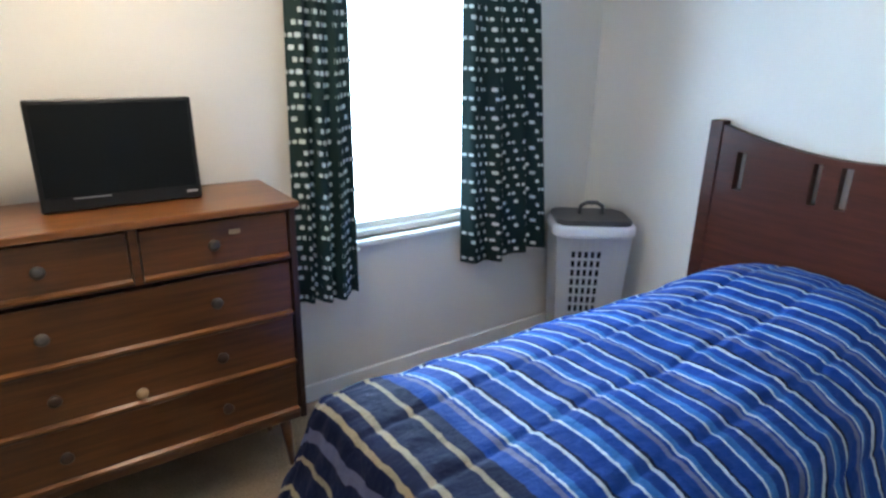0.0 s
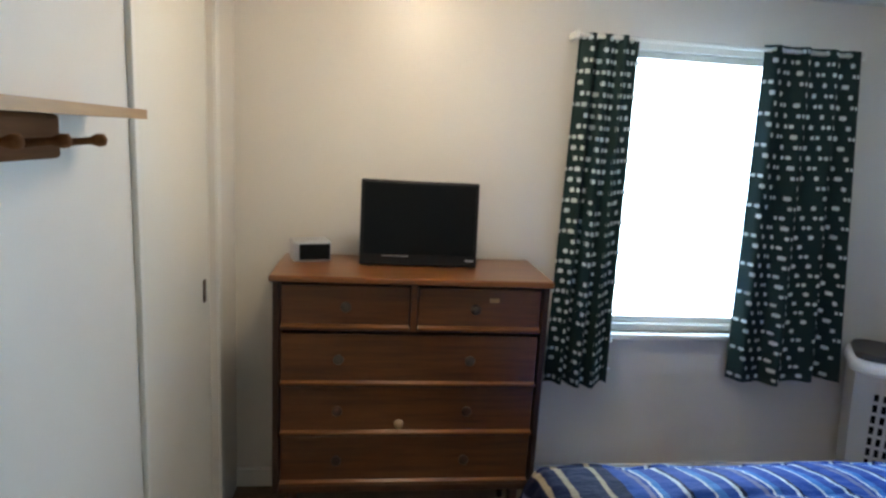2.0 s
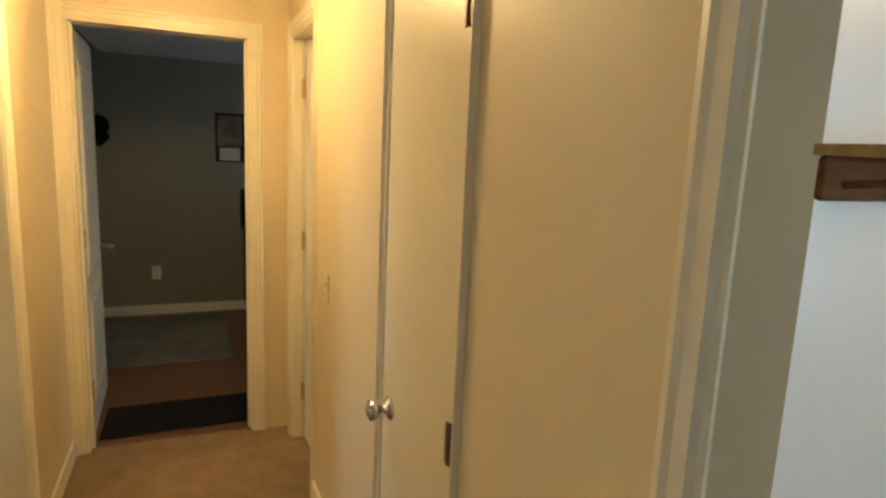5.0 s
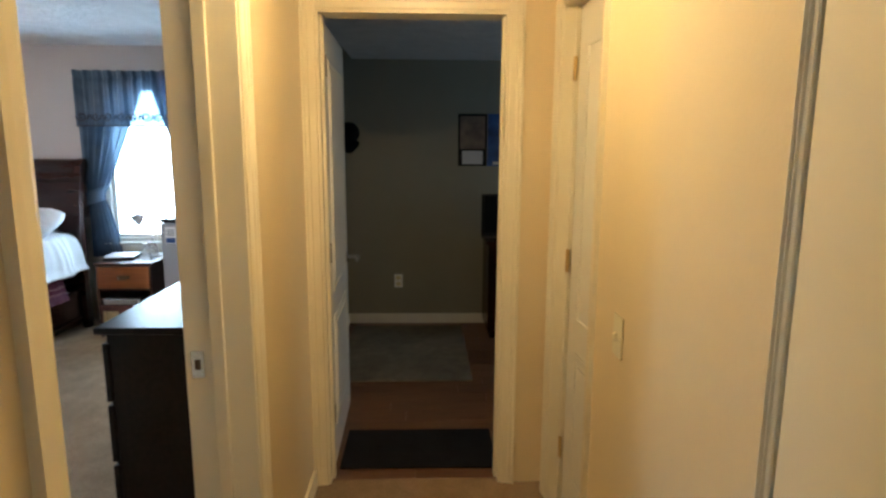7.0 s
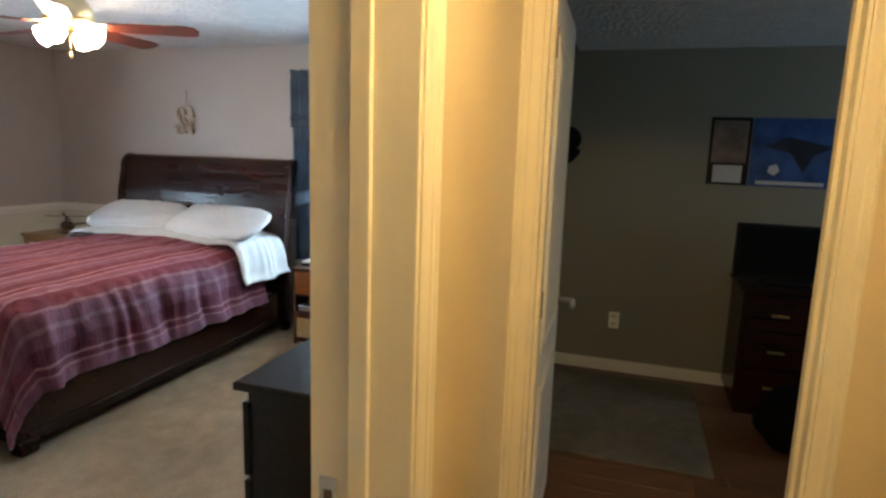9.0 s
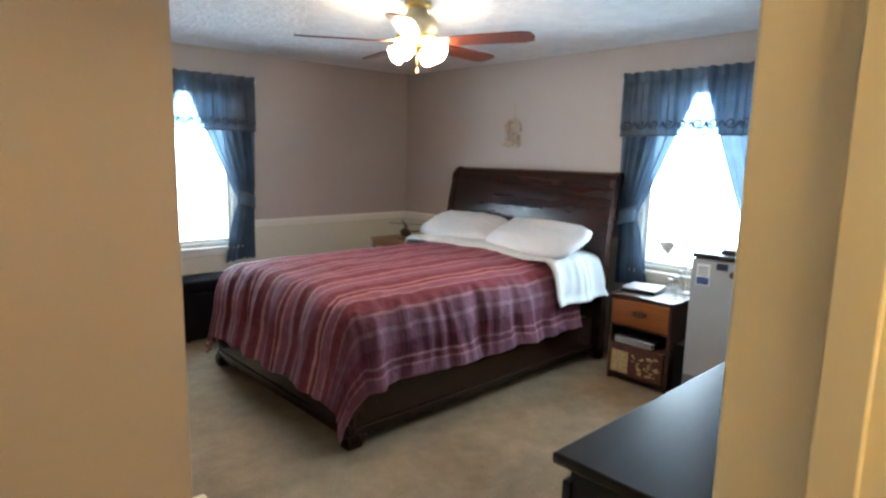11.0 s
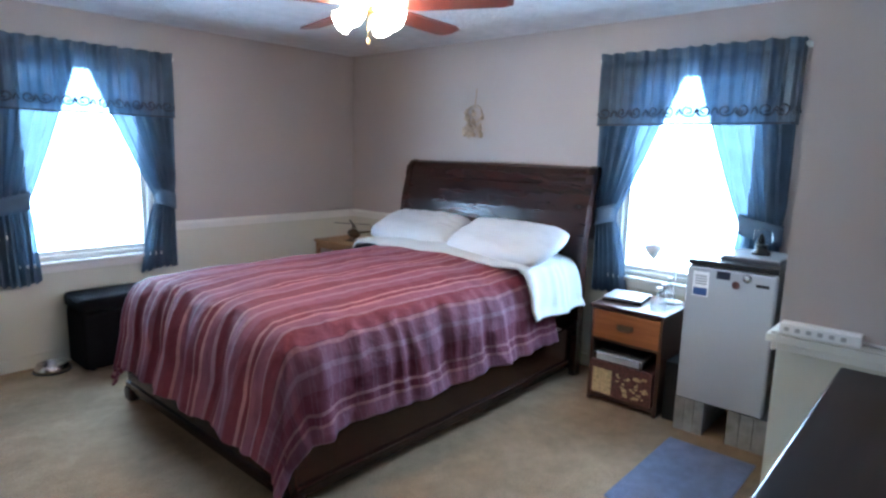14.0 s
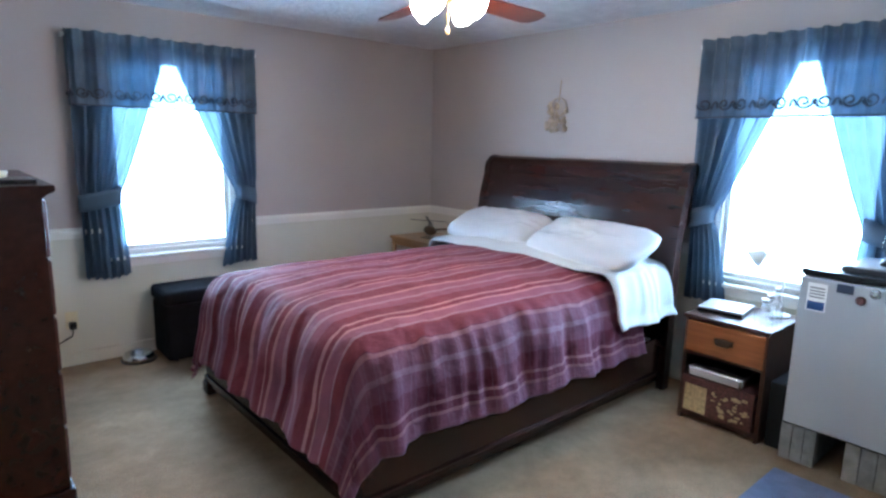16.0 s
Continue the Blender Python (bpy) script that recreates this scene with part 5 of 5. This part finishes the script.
pillow("plump white pillow lying against the sleigh headboard", -4.64, -4.57, 0.900, 0.43, 0.78, 0.155, 6, 20, 1.0)
pillow("plump white pillow leaning on its neighbour against the headboard", -4.57, -3.73, 0.905, 0.43, 0.88, 0.165, -8, 24, 4.0)

# ---- large bedroom: ceiling fan ----
FX, FY = -3.28, -3.60
fan = thing("ceiling_fan", "brass ceiling fan with brown blades and four lit glass shades", "ceiling fan", (FX, FY, Z_MAST))
part("canopy", lathe((FX, FY, Z_MAST - 0.04), [(0.045, 0), (0.07, 0.012), (0.075, 0.04)], 24), M_BRASS, fan)
part("motor", lathe((FX, FY, 2.09), [(0.05, 0), (0.10, 0.012), (0.118, 0.04), (0.118, 0.09), (0.10, 0.13), (0.06, 0.16), (0.05, 0.19)], 32), M_ALMOND, fan, "cream motor housing")
part("motor_band", lathe((FX, FY, 2.115), [(0.1195, 0), (0.122, 0.008), (0.1195, 0.016)], 32), M_BRASS, fan)
for k in range(5):
    m = pose(FX, FY, 2.098, 0, 0, 42 + 72 * k) @ pose(0, 0, 0, -11, 0, 0)
    bm = tilted(prism([(0.17, -0.045), (0.22, -0.060), (0.60, -0.068), (0.645, -0.052), (0.66, 0.0), (0.645, 0.052), (0.60, 0.068), (0.22, 0.060), (0.17, 0.045)], "z", -0.003, 0.004), m)
    b = part("blade", bm, wood("fan_blade_wood", (0.10, 0.018, 0.010), (0.19, 0.04, 0.02), 0.3, (3, 3, 3)) if k == 0 else bpy.data.materials["fan_blade_wood"], fan)
    part("blade_iron", tilted(prism([(0.09, -0.014), (0.16, -0.03), (0.21, -0.03), (0.21, 0.03), (0.16, 0.03), (0.09, 0.014)], "z", 0.004, 0.009), m), M_BRASS, b)
part("light_kit", lathe((FX, FY, 2.06), [(0.02, 0), (0.055, 0.01), (0.06, 0.03), (0.045, 0.05)], 24), M_BRASS, fan)
for k in range(4):
    c, s = math.cos(radians(20 + 90 * k)), math.sin(radians(20 + 90 * k))
    p = Vector((FX + 0.05 * c, FY + 0.05 * s, 2.085))
    d = Vector((0.9 * c, 0.9 * s, -0.42))
    ar = part("lamp_arm", cyl(p, p + d * 0.035, 0.012, seg=10), M_BRASS, fan)
    part("shade", lathe(p + d * 0.03, [(0.017, 0), (0.031, 0.012), (0.045, 0.035), (0.050, 0.058), (0.055, 0.078), (0.047, 0.083), (0.002, 0.076)], 20, d), M_BULB, fan, "lit frosted tulip glass shade")
ch1 = part("pull_chain", tube([(FX, FY, 2.05), (FX + 0.002, FY, 1.965)], 0.0025, 6), M_BRASS, fan)
part("chain_bead", lathe((FX + 0.002, FY, 1.93), [(0.003, 0), (0.010, 0.012), (0.009, 0.026), (0.003, 0.036)], 12), M_OAK, fan)

# ---- large bedroom: hanging shells ----
dc = thing("shell_hanging", "string hanging of pale shells and feathers above the headboard", "wall hanging", (X_MW + 0.02, -4.46, 1.55))
part("cord", tube([(X_MW + 0.008, -4.45, 1.95), (X_MW + 0.010, -4.455, 1.86), (X_MW + 0.012, -4.46, 1.80)], 0.003, 5), M_OAK, dc)
part("ring", tube([(X_MW + 0.016, -4.46 + 0.075 * math.sin(2 * math.pi * i / 18), 1.76 + 0.065 * math.cos(2 * math.pi * i / 18)) for i in range(19)], 0.0055, 6), M_SHELLS, dc)
rs = random.Random(7)
for k in range(26):
    y, z = -4.46 + rs.uniform(-0.10, 0.08), 1.57 + rs.uniform(0, 0.20)
    part("shell", lathe((X_MW + 0.018, y, z), [(0.003, 0), (0.015 + 0.008 * rs.random(), 0.016), (0.012, 0.034), (0.002, 0.06)], 8, (rs.uniform(-0.2, 0.2), rs.uniform(-0.7, 0.7), 1)), M_SHELLS, dc)
for k in range(5):
    y = -4.53 + 0.03 * k
    part("string", tube([(X_MW + 0.014, y + 0.02, 1.69), (X_MW + 0.014, y, 1.60)], 0.002, 5), M_OAK, dc)

# ---- large bedroom: bench, bowl, outlet ----
bn = thing("storage_bench", "black upholstered storage bench under the window", "bench", (-3.1, -5.70, 0))
part("body", box(-3.72, -2.63, -5.90, -5.58, 0.015, 0.39, 0.02, seg=3), M_BLACK_CLOTH, bn)
part("lid", box(-3.73, -2.62, -5.905, -5.57, 0.393, 0.488, 0.03, seg=4), M_BLACK_CLOTH, bn)
for x in (-3.66, -2.69):
    for y in (-5.86, -5.63):
        part("foot", cyl((x, y, 0), (x, y, 0.02), 0.018, seg=12), M_BLACK, bn)
bw = thing("pet_bowl", "shallow steel bowl on the carpet beside the bench", "bowl", (-2.50, -5.80, 0))
part("bowl", lathe((-2.50, -5.80, 0.0), [(0.10, 0), (0.108, 0.004), (0.085, 0.050), (0.080, 0.050), (0.070, 0.012), (0.004, 0.010)], 28), M_STEEL, bw)
part("rubber_ring", lathe((-2.50, -5.80, 0.0), [(0.106, 0), (0.112, 0.004), (0.108, 0.010)], 28), M_BLACK, bw)
ou = thing("wall_outlet", "almond outlet with a black plug and cord", "outlet", (-2.155, Y_MS, 0.30))
part("plate", box(-2.19, -2.12, Y_MS, Y_MS + 0.006, 0.245, 0.360, 0.002), M_ALMOND, ou)
pg = part("plug", box(-2.175, -2.135, Y_MS + 0.006, Y_MS + 0.05, 0.250, 0.295, 0.006), M_BLACK, ou)
part("cord", tube([(-2.155, Y_MS + 0.05, 0.27), (-2.14, Y_MS + 0.08, 0.22), (-2.05, Y_MS + 0.07, 0.17), (-1.93, Y_MS + 0.05, 0.16), (-1.78, Y_MS + 0.05, 0.12)], 0.005, 8), M_BLACK, pg)

# ---- large bedroom: tall chest ----
tc = thing("tall_chest", "tall dark wooden chest of drawers with a moulded top", "chest of drawers", (-1.59, -4.75, 0))
part("body", box(-1.860, X_ME - 0.02, -5.30, -4.22, 0.08, 1.25, 0.004), M_CHERRY, tc)
part("top", prism([(-1.860, 1.25), (-1.870, 1.262), (-1.895, 1.272), (-1.900, 1.285), (-1.895, 1.297), (X_ME - 0.015, 1.297), (X_ME - 0.015, 1.25)], "y", -5.33, -4.19), M_CHERRY, tc)
part("plinth", box(-1.880, X_ME - 0.018, -5.32, -4.20, 0, 0.08, 0.012), M_CHERRY, tc)
for z in (0.10, 0.33, 0.56, 0.79, 1.02):
    dw = part("drawer", box(-1.875, -1.855, -5.26, -4.26, z, z + 0.215, 0.006), M_MAHOG, tc)
    for y in (-5.0, -4.5):
        part("pull", tube([(-1.875, y - 0.04, z + 0.11), (-1.895, y - 0.03, z + 0.10), (-1.895, y + 0.03, z + 0.10), (-1.875, y + 0.04, z + 0.11)], 0.004, 6), M_BRASS, dw)
bx = thing("small_dish", "pale dish on a dark stand on the tall chest", "dish", (-1.72, -4.40, 1.297))
part("stand", box(-1.860, -1.66, -4.50, -4.32, 1.297, 1.312, 0.004), M_BLACK, bx)
part("dish", lathe((-1.725, -4.41, 1.312), [(0.03, 0), (0.05, 0.006), (0.055, 0.028), (0.050, 0.028), (0.04, 0.010), (0.003, 0.008)], 20), M_ALMOND, bx)

# ---- large bedroom: corner nightstand with model helicopter ----
n2 = thing("oak_side_table", "light oak side table with a glazed front in the corner", "side table", (-4.86, -5.60, 0))
part("top", box(X_MW + 0.03, -4.62, -5.88, -5.28, 0.635, 0.660, 0.005), M_OAK, n2)
for x in (X_MW + 0.05, -4.66):
    for y in (-5.86, -5.33):
        part("leg", box(x, x + 0.03, y, y + 0.03, 0, 0.635, 0.003), M_OAK, n2)
part("apron", box(-4.655, -4.635, -5.83, -5.33, 0.585, 0.635, 0.002), M_OAK, n2)
part("back_board", box(X_MW + 0.04, X_MW + 0.05, -5.85, -5.31, 0.10, 0.635, 0.001), M_OAK, n2)
part("shelf", box(X_MW + 0.05, -4.65, -5.84, -5.32, 0.28, 0.30, 0.002), M_OAK, n2)
hl = thing("model_helicopter", "small dark model helicopter on the oak table", "model helicopter", (-4.80, -5.55, 0.66))


def hull(u, v):
    a = 2 * math.pi * u
    r = 0.035 * math.sin(math.pi * min(1, v * 1.02)) ** 0.6
    return (-4.80 + r * math.cos(a), -5.62 + 0.17 * v, 0.73 + r * 1.25 * math.sin(a))


part("fuselage", sheet(hull, 18, 14), M_BRONZE, hl)
part("tail_boom", cyl((-4.80, -5.47, 0.745), (-4.80, -5.28, 0.775), 0.011, 0.006, 10), M_BRONZE, hl)
part("tail_fin", box(-4.803, -4.797, -5.30, -5.26, 0.745, 0.815, 0.002), M_BRONZE, hl)
part("mast", cyl((-4.80, -5.55, 0.765), (-4.80, -5.55, 0.815), 0.006, seg=8), M_BLACK, hl)
part("main_rotor", tilted(box(-0.16, 0.16, -0.009, 0.009, -0.002, 0.002), pose(-4.80, -5.55, 0.812, 0, 6, 60)), M_BLACK, hl)
part("main_rotor", tilted(box(-0.16, 0.16, -0.009, 0.009, -0.002, 0.002), pose(-4.80, -5.55, 0.815, 0, 4, 150)), M_BLACK, hl)
for s in (-0.03, 0.03):
    part("skid", tube([(-4.80 + s, -5.62, 0.664), (-4.80 + s, -5.50, 0.664)], 0.004, 6), M_BLACK, hl)
    part("strut", cyl((-4.80 + s, -5.57, 0.664), (-4.80 + s * 0.5, -5.56, 0.70), 0.003, seg=6), M_BLACK, hl)

# ---- large bedroom: nightstand and what stands on it ----
NX0, NX1, NY0, NY1, NZ = -5.06, -4.62, -3.10, -2.67, 0.60
ns = thing("nightstand", "cherry nightstand with one drawer over an open shelf", "nightstand", (-4.84, -2.88, 0))
part("top", box(NX0, NX1 + 0.012, NY0 - 0.01, NY1 + 0.01, NZ - 0.022, NZ, 0.005), M_NSTAND_DK, ns)
for y in (NY0, NY1 - 0.02):
    part("side_panel", box(NX0, NX1, y, y + 0.02, 0.0, NZ - 0.022, 0.002), M_NSTAND_DK, ns)
part("back_panel", box(NX0, NX0 + 0.01, NY0 + 0.02, NY1 - 0.02, 0.02, NZ - 0.022), M_NSTAND_DK, ns)
part("shelf", box(NX0 + 0.01, NX1 - 0.01, NY0 + 0.02, NY1 - 0.02, 0.375, 0.390, 0.001), M_NSTAND_DK, ns)
part("bottom", box(NX0 + 0.01, NX1 - 0.004, NY0 + 0.02, NY1 - 0.02, 0.02, 0.055, 0.002), M_NSTAND_DK, ns)
dw = part("drawer", box(NX1 - 0.02, NX1 + 0.006, NY0 + 0.014, NY1 - 0.014, 0.395, 0.570, 0.004), M_NSTAND, ns, "orange cherry drawer front")
hd = part("handle", tube([(NX1 + 0.006, -2.925, 0.488), (NX1 + 0.026, -2.915, 0.472), (NX1 + 0.026, -2.855, 0.472), (NX1 + 0.006, -2.845, 0.488)], 0.005, 8), M_BRONZE, dw)
part("backplate", box(NX1 + 0.005, NX1 + 0.009, -2.935, -2.835, 0.472, 0.502, 0.002), M_BRONZE, hd)
dv = thing("disc_player", "silver disc player lying on a patterned box", "disc player", (-4.80, -2.90, 0.29))
part("case", box(-5.0, -4.60, -3.06, -2.76, 0.262, 0.318, 0.012, seg=3), M_STEEL, dv)
part("front_panel", box(-4.602, -4.596, -3.04, -2.78, 0.272, 0.308, 0.002), M_SILVER, dv)
part("top_plate", box(-4.98, -4.64, -3.04, -2.78, 0.318, 0.323, 0.001), M_BLACK, dv)
pb = thing("patterned_box", "garnet patterned storage box under the disc player", "storage box", (-4.78, -2.89, 0.055))
part("carton", box(-5.0, -4.605, -3.075, -2.70, 0.055, 0.245, 0.004), M_GARNET, pb)
part("lid", box(-5.005, -4.598, -3.08, -2.695, 0.222, 0.262, 0.004), M_GARNET, pb)
part("cream_panel", box(-4.605, -4.601, -3.06, -2.94, 0.065, 0.215), M_CREAM_PATCH, pb, "cream flowered panel")
rp = random.Random(3)
for k in range(34):
    y, z = rp.uniform(-2.92, -2.73), rp.uniform(0.075, 0.21)
    part("flower_print", box(-4.605, -4.6015, y, y + rp.uniform(0.008, 0.03), z, z + rp.uniform(0.006, 0.016)), M_CREAM_PATCH, pb)
lt = thing("laptop", "closed silver laptop on the nightstand", "laptop", (-4.86, -2.98, NZ))
mL = pose(-4.84, -2.97, NZ, 0, 0, 8)
part("base", tilted(box(-0.12, 0.12, -0.13, 0.10, 0.0, 0.018, 0.004), mL), M_BLACK, lt)
part("screen_lid", tilted(box(-0.12, 0.12, -0.13, 0.10, 0.019, 0.030, 0.004), mL), M_SILVER, lt)


def bottle(label, x, y, r, h, seed):
    ob = thing("glass_bottle", label, "bottle", (x, y, NZ), "bottles on the nightstand")
    part("glass", lathe((x, y, NZ), [(r * 0.9, 0), (r, 0.006), (r, h * 0.55), (r * 0.75, h * 0.68), (r * 0.33, h * 0.76), (r * 0.33, h)], 20), M_BOTTLE, ob)
    part("cap", cyl((x, y, NZ + h), (x, y, NZ + h + 0.018), r * 0.4, seg=14), M_WHITE_PL, ob)


bottle("squat clear glass bottle on the nightstand", -4.72, -2.745, 0.045, 0.12, 1)
bottle("taller clear glass bottle on the nightstand", -4.80, -2.72, 0.035, 0.17, 2)
bottle("small clear glass bottle on the nightstand", -4.88, -2.78, 0.040, 0.11, 3)
dl = thing("desk_lamp", "small white gooseneck lamp on the nightstand", "lamp", (-4.97, -2.78, NZ))
part("base", lathe((-4.97, -2.76, NZ), [(0.055, 0), (0.055, 0.010), (0.02, 0.018)], 24), M_WHITE_PL, dl)
part("neck", tube([(-4.97, -2.76, NZ + 0.015), (-4.97, -2.755, NZ + 0.16), (-4.965, -2.77, NZ + 0.26), (-4.955, -2.81, NZ + 0.315), (-4.95, -2.85, NZ + 0.325)], 0.0055, 8), M_WHITE_PL, dl)
part("shade", lathe((-4.948, -2.852, NZ + 0.34), [(0.015, 0), (0.03, 0.02), (0.052, 0.075), (0.048, 0.075), (0.01, 0.02)], 24, (0.15, -0.75, -0.6)), M_WHITE_PL, dl)

# ---- large bedroom: small fridge ----
RX0, RX1, RY0, RY1, RZ0, RZ1 = -5.06, -4.58, -2.555, -2.13, 0.185, 0.95
fr = thing("mini_fridge", "small grey fridge standing on concrete blocks", "fridge", (-4.82, -2.34, RZ0))
part("cabinet", box(RX0, RX1 - 0.055, RY0 + 0.004, RY1 - 0.004, RZ0, RZ1 - 0.03, 0.006), M_BLACK, fr)
part("worktop", box(RX0, RX1 + 0.002, RY0 - 0.002, RY1 + 0.002, RZ1 - 0.03, RZ1, 0.008), M_BLACK, fr)
do = part("door", box(RX1 - 0.05, RX1, RY0, RY1, RZ0 + 0.005, RZ1 - 0.035, 0.010, seg=3), M_FRIDGE, fr, "grey enamel door")
part("label", box(RX1, RX1 + 0.002, RY0 + 0.035, RY0 + 0.115, RZ1 - 0.19, RZ1 - 0.06), M_WHITE_PL, do, "white energy label")
part("label_band", box(RX1 + 0.002, RX1 + 0.003, RY0 + 0.04, RY0 + 0.11, RZ1 - 0.185, RZ1 - 0.145), M_POSTER, do)
for k in range(4):
    part("print_line", box(RX1 + 0.002, RX1 + 0.003, RY0 + 0.045, RY0 + 0.105, RZ1 - 0.085 - 0.014 * k, RZ1 - 0.080 - 0.014 * k), M_GREY_PL, do)
part("magnet", box(RX1, RX1 + 0.006, RY0 + 0.15, RY0 + 0.215, RZ1 - 0.085, RZ1 - 0.045, 0.002), M_POSTER_DK, do)
part("magnet", lathe((RX1, RY0 + 0.245, RZ1 - 0.105), [(0.020, 0), (0.020, 0.006), (0.012, 0.010)], 18, (1, 0, 0)), M_GARNET, do)
part("magnet", lathe((RX1, RY0 + 0.295, RZ1 - 0.065), [(0.022, 0), (0.022, 0.005), (0.008, 0.012)], 18, (1, 0, 0)), M_STEEL, do)
part("badge", box(RX1, RX1 + 0.003, RY1 - 0.09, RY1 - 0.03, RZ1 - 0.10, RZ1 - 0.085), M_BLACK, do)
for y0, y1 in ((RY0 - 0.005, RY0 + 0.15), (RY1 - 0.16, RY1 + 0.03)):
    bl = thing("concrete_block", "grey concrete block under the small fridge", "concrete block", (-4.8, (y0 + y1) / 2, 0), "blocks under the fridge")
    bm = bmesh.new()
    for a in range(3):
        box(RX1 - 0.03 - 0.003 * a, RX1 - 0.01, y0 + (y1 - y0) * a / 3 + 0.001, y0 + (y1 - y0) * (a + 1) / 3 - 0.001, 0, RZ0, 0.004, bm)
    box(RX0 + 0.05, RX1 - 0.028, y0 + 0.004, y1 - 0.004, 0, RZ0, 0.004, bm)
    part("block", bm, M_BLOCK, bl)
ty = thing("flat_case", "grey flat case lying on the fridge", "case", (-4.80, -2.26, RZ1))
part("shell", box(-5.0, -4.66, -2.42, -2.14, RZ1, RZ1 + 0.022, 0.004), M_GREY_PL, ty)
part("tray", box(-4.99, -4.67, -2.41, -2.15, RZ1 + 0.022, RZ1 + 0.028, 0.001), M_SILVER, ty)
gl = thing("glass_globe", "clear globe ornament on a dark stand on the fridge", "ornament", (-4.82, -2.27, RZ1 + 0.028))
part("stand", lathe((-4.82, -2.27, RZ1 + 0.028), [(0.045, 0), (0.045, 0.012), (0.028, 0.03), (0.026, 0.045), (0.034, 0.055)], 24), M_BLACK, gl)
part("globe", lathe((-4.82, -2.27, RZ1 + 0.075), [(0.02, 0), (0.042, 0.016), (0.050, 0.045), (0.042, 0.076), (0.02, 0.092), (0.002, 0.096)], 24), M_BOTTLE, gl)
part("figure", lathe((-4.82, -2.275, RZ1 + 0.083), [(0.014, 0), (0.018, 0.02), (0.010, 0.045), (0.004, 0.055)], 14), M_BLACK, gl)
bb = thing("waste_bin", "black bin standing between nightstand and fridge", "bin", (-4.84, -2.61, 0))
part("tub", prism([(-5.03, -2.650), (-4.66, -2.650), (-4.66, -2.575), (-5.03, -2.575)], "z", 0.0, 0.34), M_BLACK, bb)

mt = thing("floor_mat", "blue-grey floor mat in front of the fridge", "mat", (-4.05, -2.35, 0))
part("mat_body", box(-4.45, -3.70, -2.52, -2.10, 0.0, 0.010, 0.004), M_MAT_BLUE, mt)

# ---- large bedroom: dark dresser, power strip, cup ----
ED = thing("dark_dresser", "long espresso dresser along the wall beside the doorway", "dresser", (-2.85, -1.47, 0))
EX0, EX1, EY0, EZ = -3.50, -2.11, -1.685, 0.86
part("top", box(EX0 - 0.02, EX1 + 0.03, EY0 - 0.03, Y_MN - 0.02, EZ - 0.026, EZ, 0.006), M_ESPRESSO, ED)
part("body", box(EX0, EX1, EY0, Y_MN - 0.025, 0.06, EZ - 0.026, 0.004), M_ESPRESSO, ED)
part("plinth", box(EX0 + 0.02, EX1 - 0.02, EY0 + 0.02, Y_MN - 0.03, 0, 0.06, 0.002), M_ESPRESSO, ED)
for i in range(2):
    for z in (0.09, 0.33, 0.57):
        x0 = EX0 + 0.03 + i * 0.70
        dw = part("drawer", box(x0, x0 + 0.67, EY0 - 0.014, EY0 + 0.01, z, z + 0.225, 0.005), M_ESPRESSO, ED)
        knob((x0 + 0.335, EY0 - 0.014, z + 0.11), (0, -1, 0), 0.016, M_BRONZE, dw)
ps = thing("power_strip", "white power strip lying along the chair rail", "power strip", (-3.64, -1.76, RAIL + 0.018))
part("housing", box(-3.668, -3.618, -1.910, -1.680, RAIL + 0.018, RAIL + 0.058, 0.006), M_WHITE_PL, ps)
for k in range(6):
    part("socket", box(-3.619, -3.616, -1.895 + 0.032 * k, -1.880 + 0.032 * k, RAIL + 0.031, RAIL + 0.045, 0.001), M_SILVER, ps)
part("cord", tube([(-3.64, -1.680, RAIL + 0.035), (-3.64, -1.60, RAIL + 0.03), (-3.635, -1.45, RAIL + 0.024), (-3.635, -1.30, RAIL + 0.024)], 0.005, 8), M_WHITE_PL, ps)
cc = thing("cord_coil", "white cord coil hanging on the cream lower wall", "cord", (-3.655, -1.80, 0.38))
for k in range(3):
    r = 0.058 - 0.004 * k
    part("loop", tube([(-3.660 + 0.006 * k, -1.80 + r * math.sin(2 * math.pi * i / 20), 0.435 - 0.003 * k + r * math.cos(2 * math.pi * i / 20)) for i in range(21)], 0.0065, 8), M_WHITE_PL, cc)
part("hook", tube([(-3.67, -1.80, 0.496), (-3.645, -1.80, 0.490), (-3.640, -1.80, 0.500)], 0.004, 6), M_WHITE_PL, cc)

# ---- laminate planks of the unlit room's floor, each its own piece ----
lam = setting("floor_unlit_room", box(X_DARK - T, X_D1 - 0.03, Y_MN - 0.08, 2.6, -0.12, -0.012), M_LAMINATE, "red-brown laminate plank floor", "floor")
meshes = {}
rk = random.Random(11)
row, x = 0, X_DARK
while x < X_D1 - 0.05:
    x1 = min(x + 0.125, X_D1 - 0.032)
    y = Y_MN + 0.022 - rk.uniform(0.1, 0.9)
    while y < 2.45:
        y0, y1 = max(y, Y_MN + 0.022), min(y + 1.2, 2.455)
        if y1 - y0 > 0.05:
            key = (round(x1 - x, 3), round(y1 - y0, 2))
            if key not in meshes:
                me = bpy.data.meshes.new("plank")
                b = box(0.0008, x1 - x - 0.0008, 0.0008, y1 - y0 - 0.0008, -0.012, 0.0, 0.0012, seg=1)
                b.to_mesh(me)
                b.free()
                me.materials.append(M_LAMINATE)
                meshes[key] = me
            p = new("plank", meshes[key])
            p.matrix_basis = Matrix.Translation((x, y0, 0.0))
            p.parent = lam
        y += 1.2
    x += 0.125
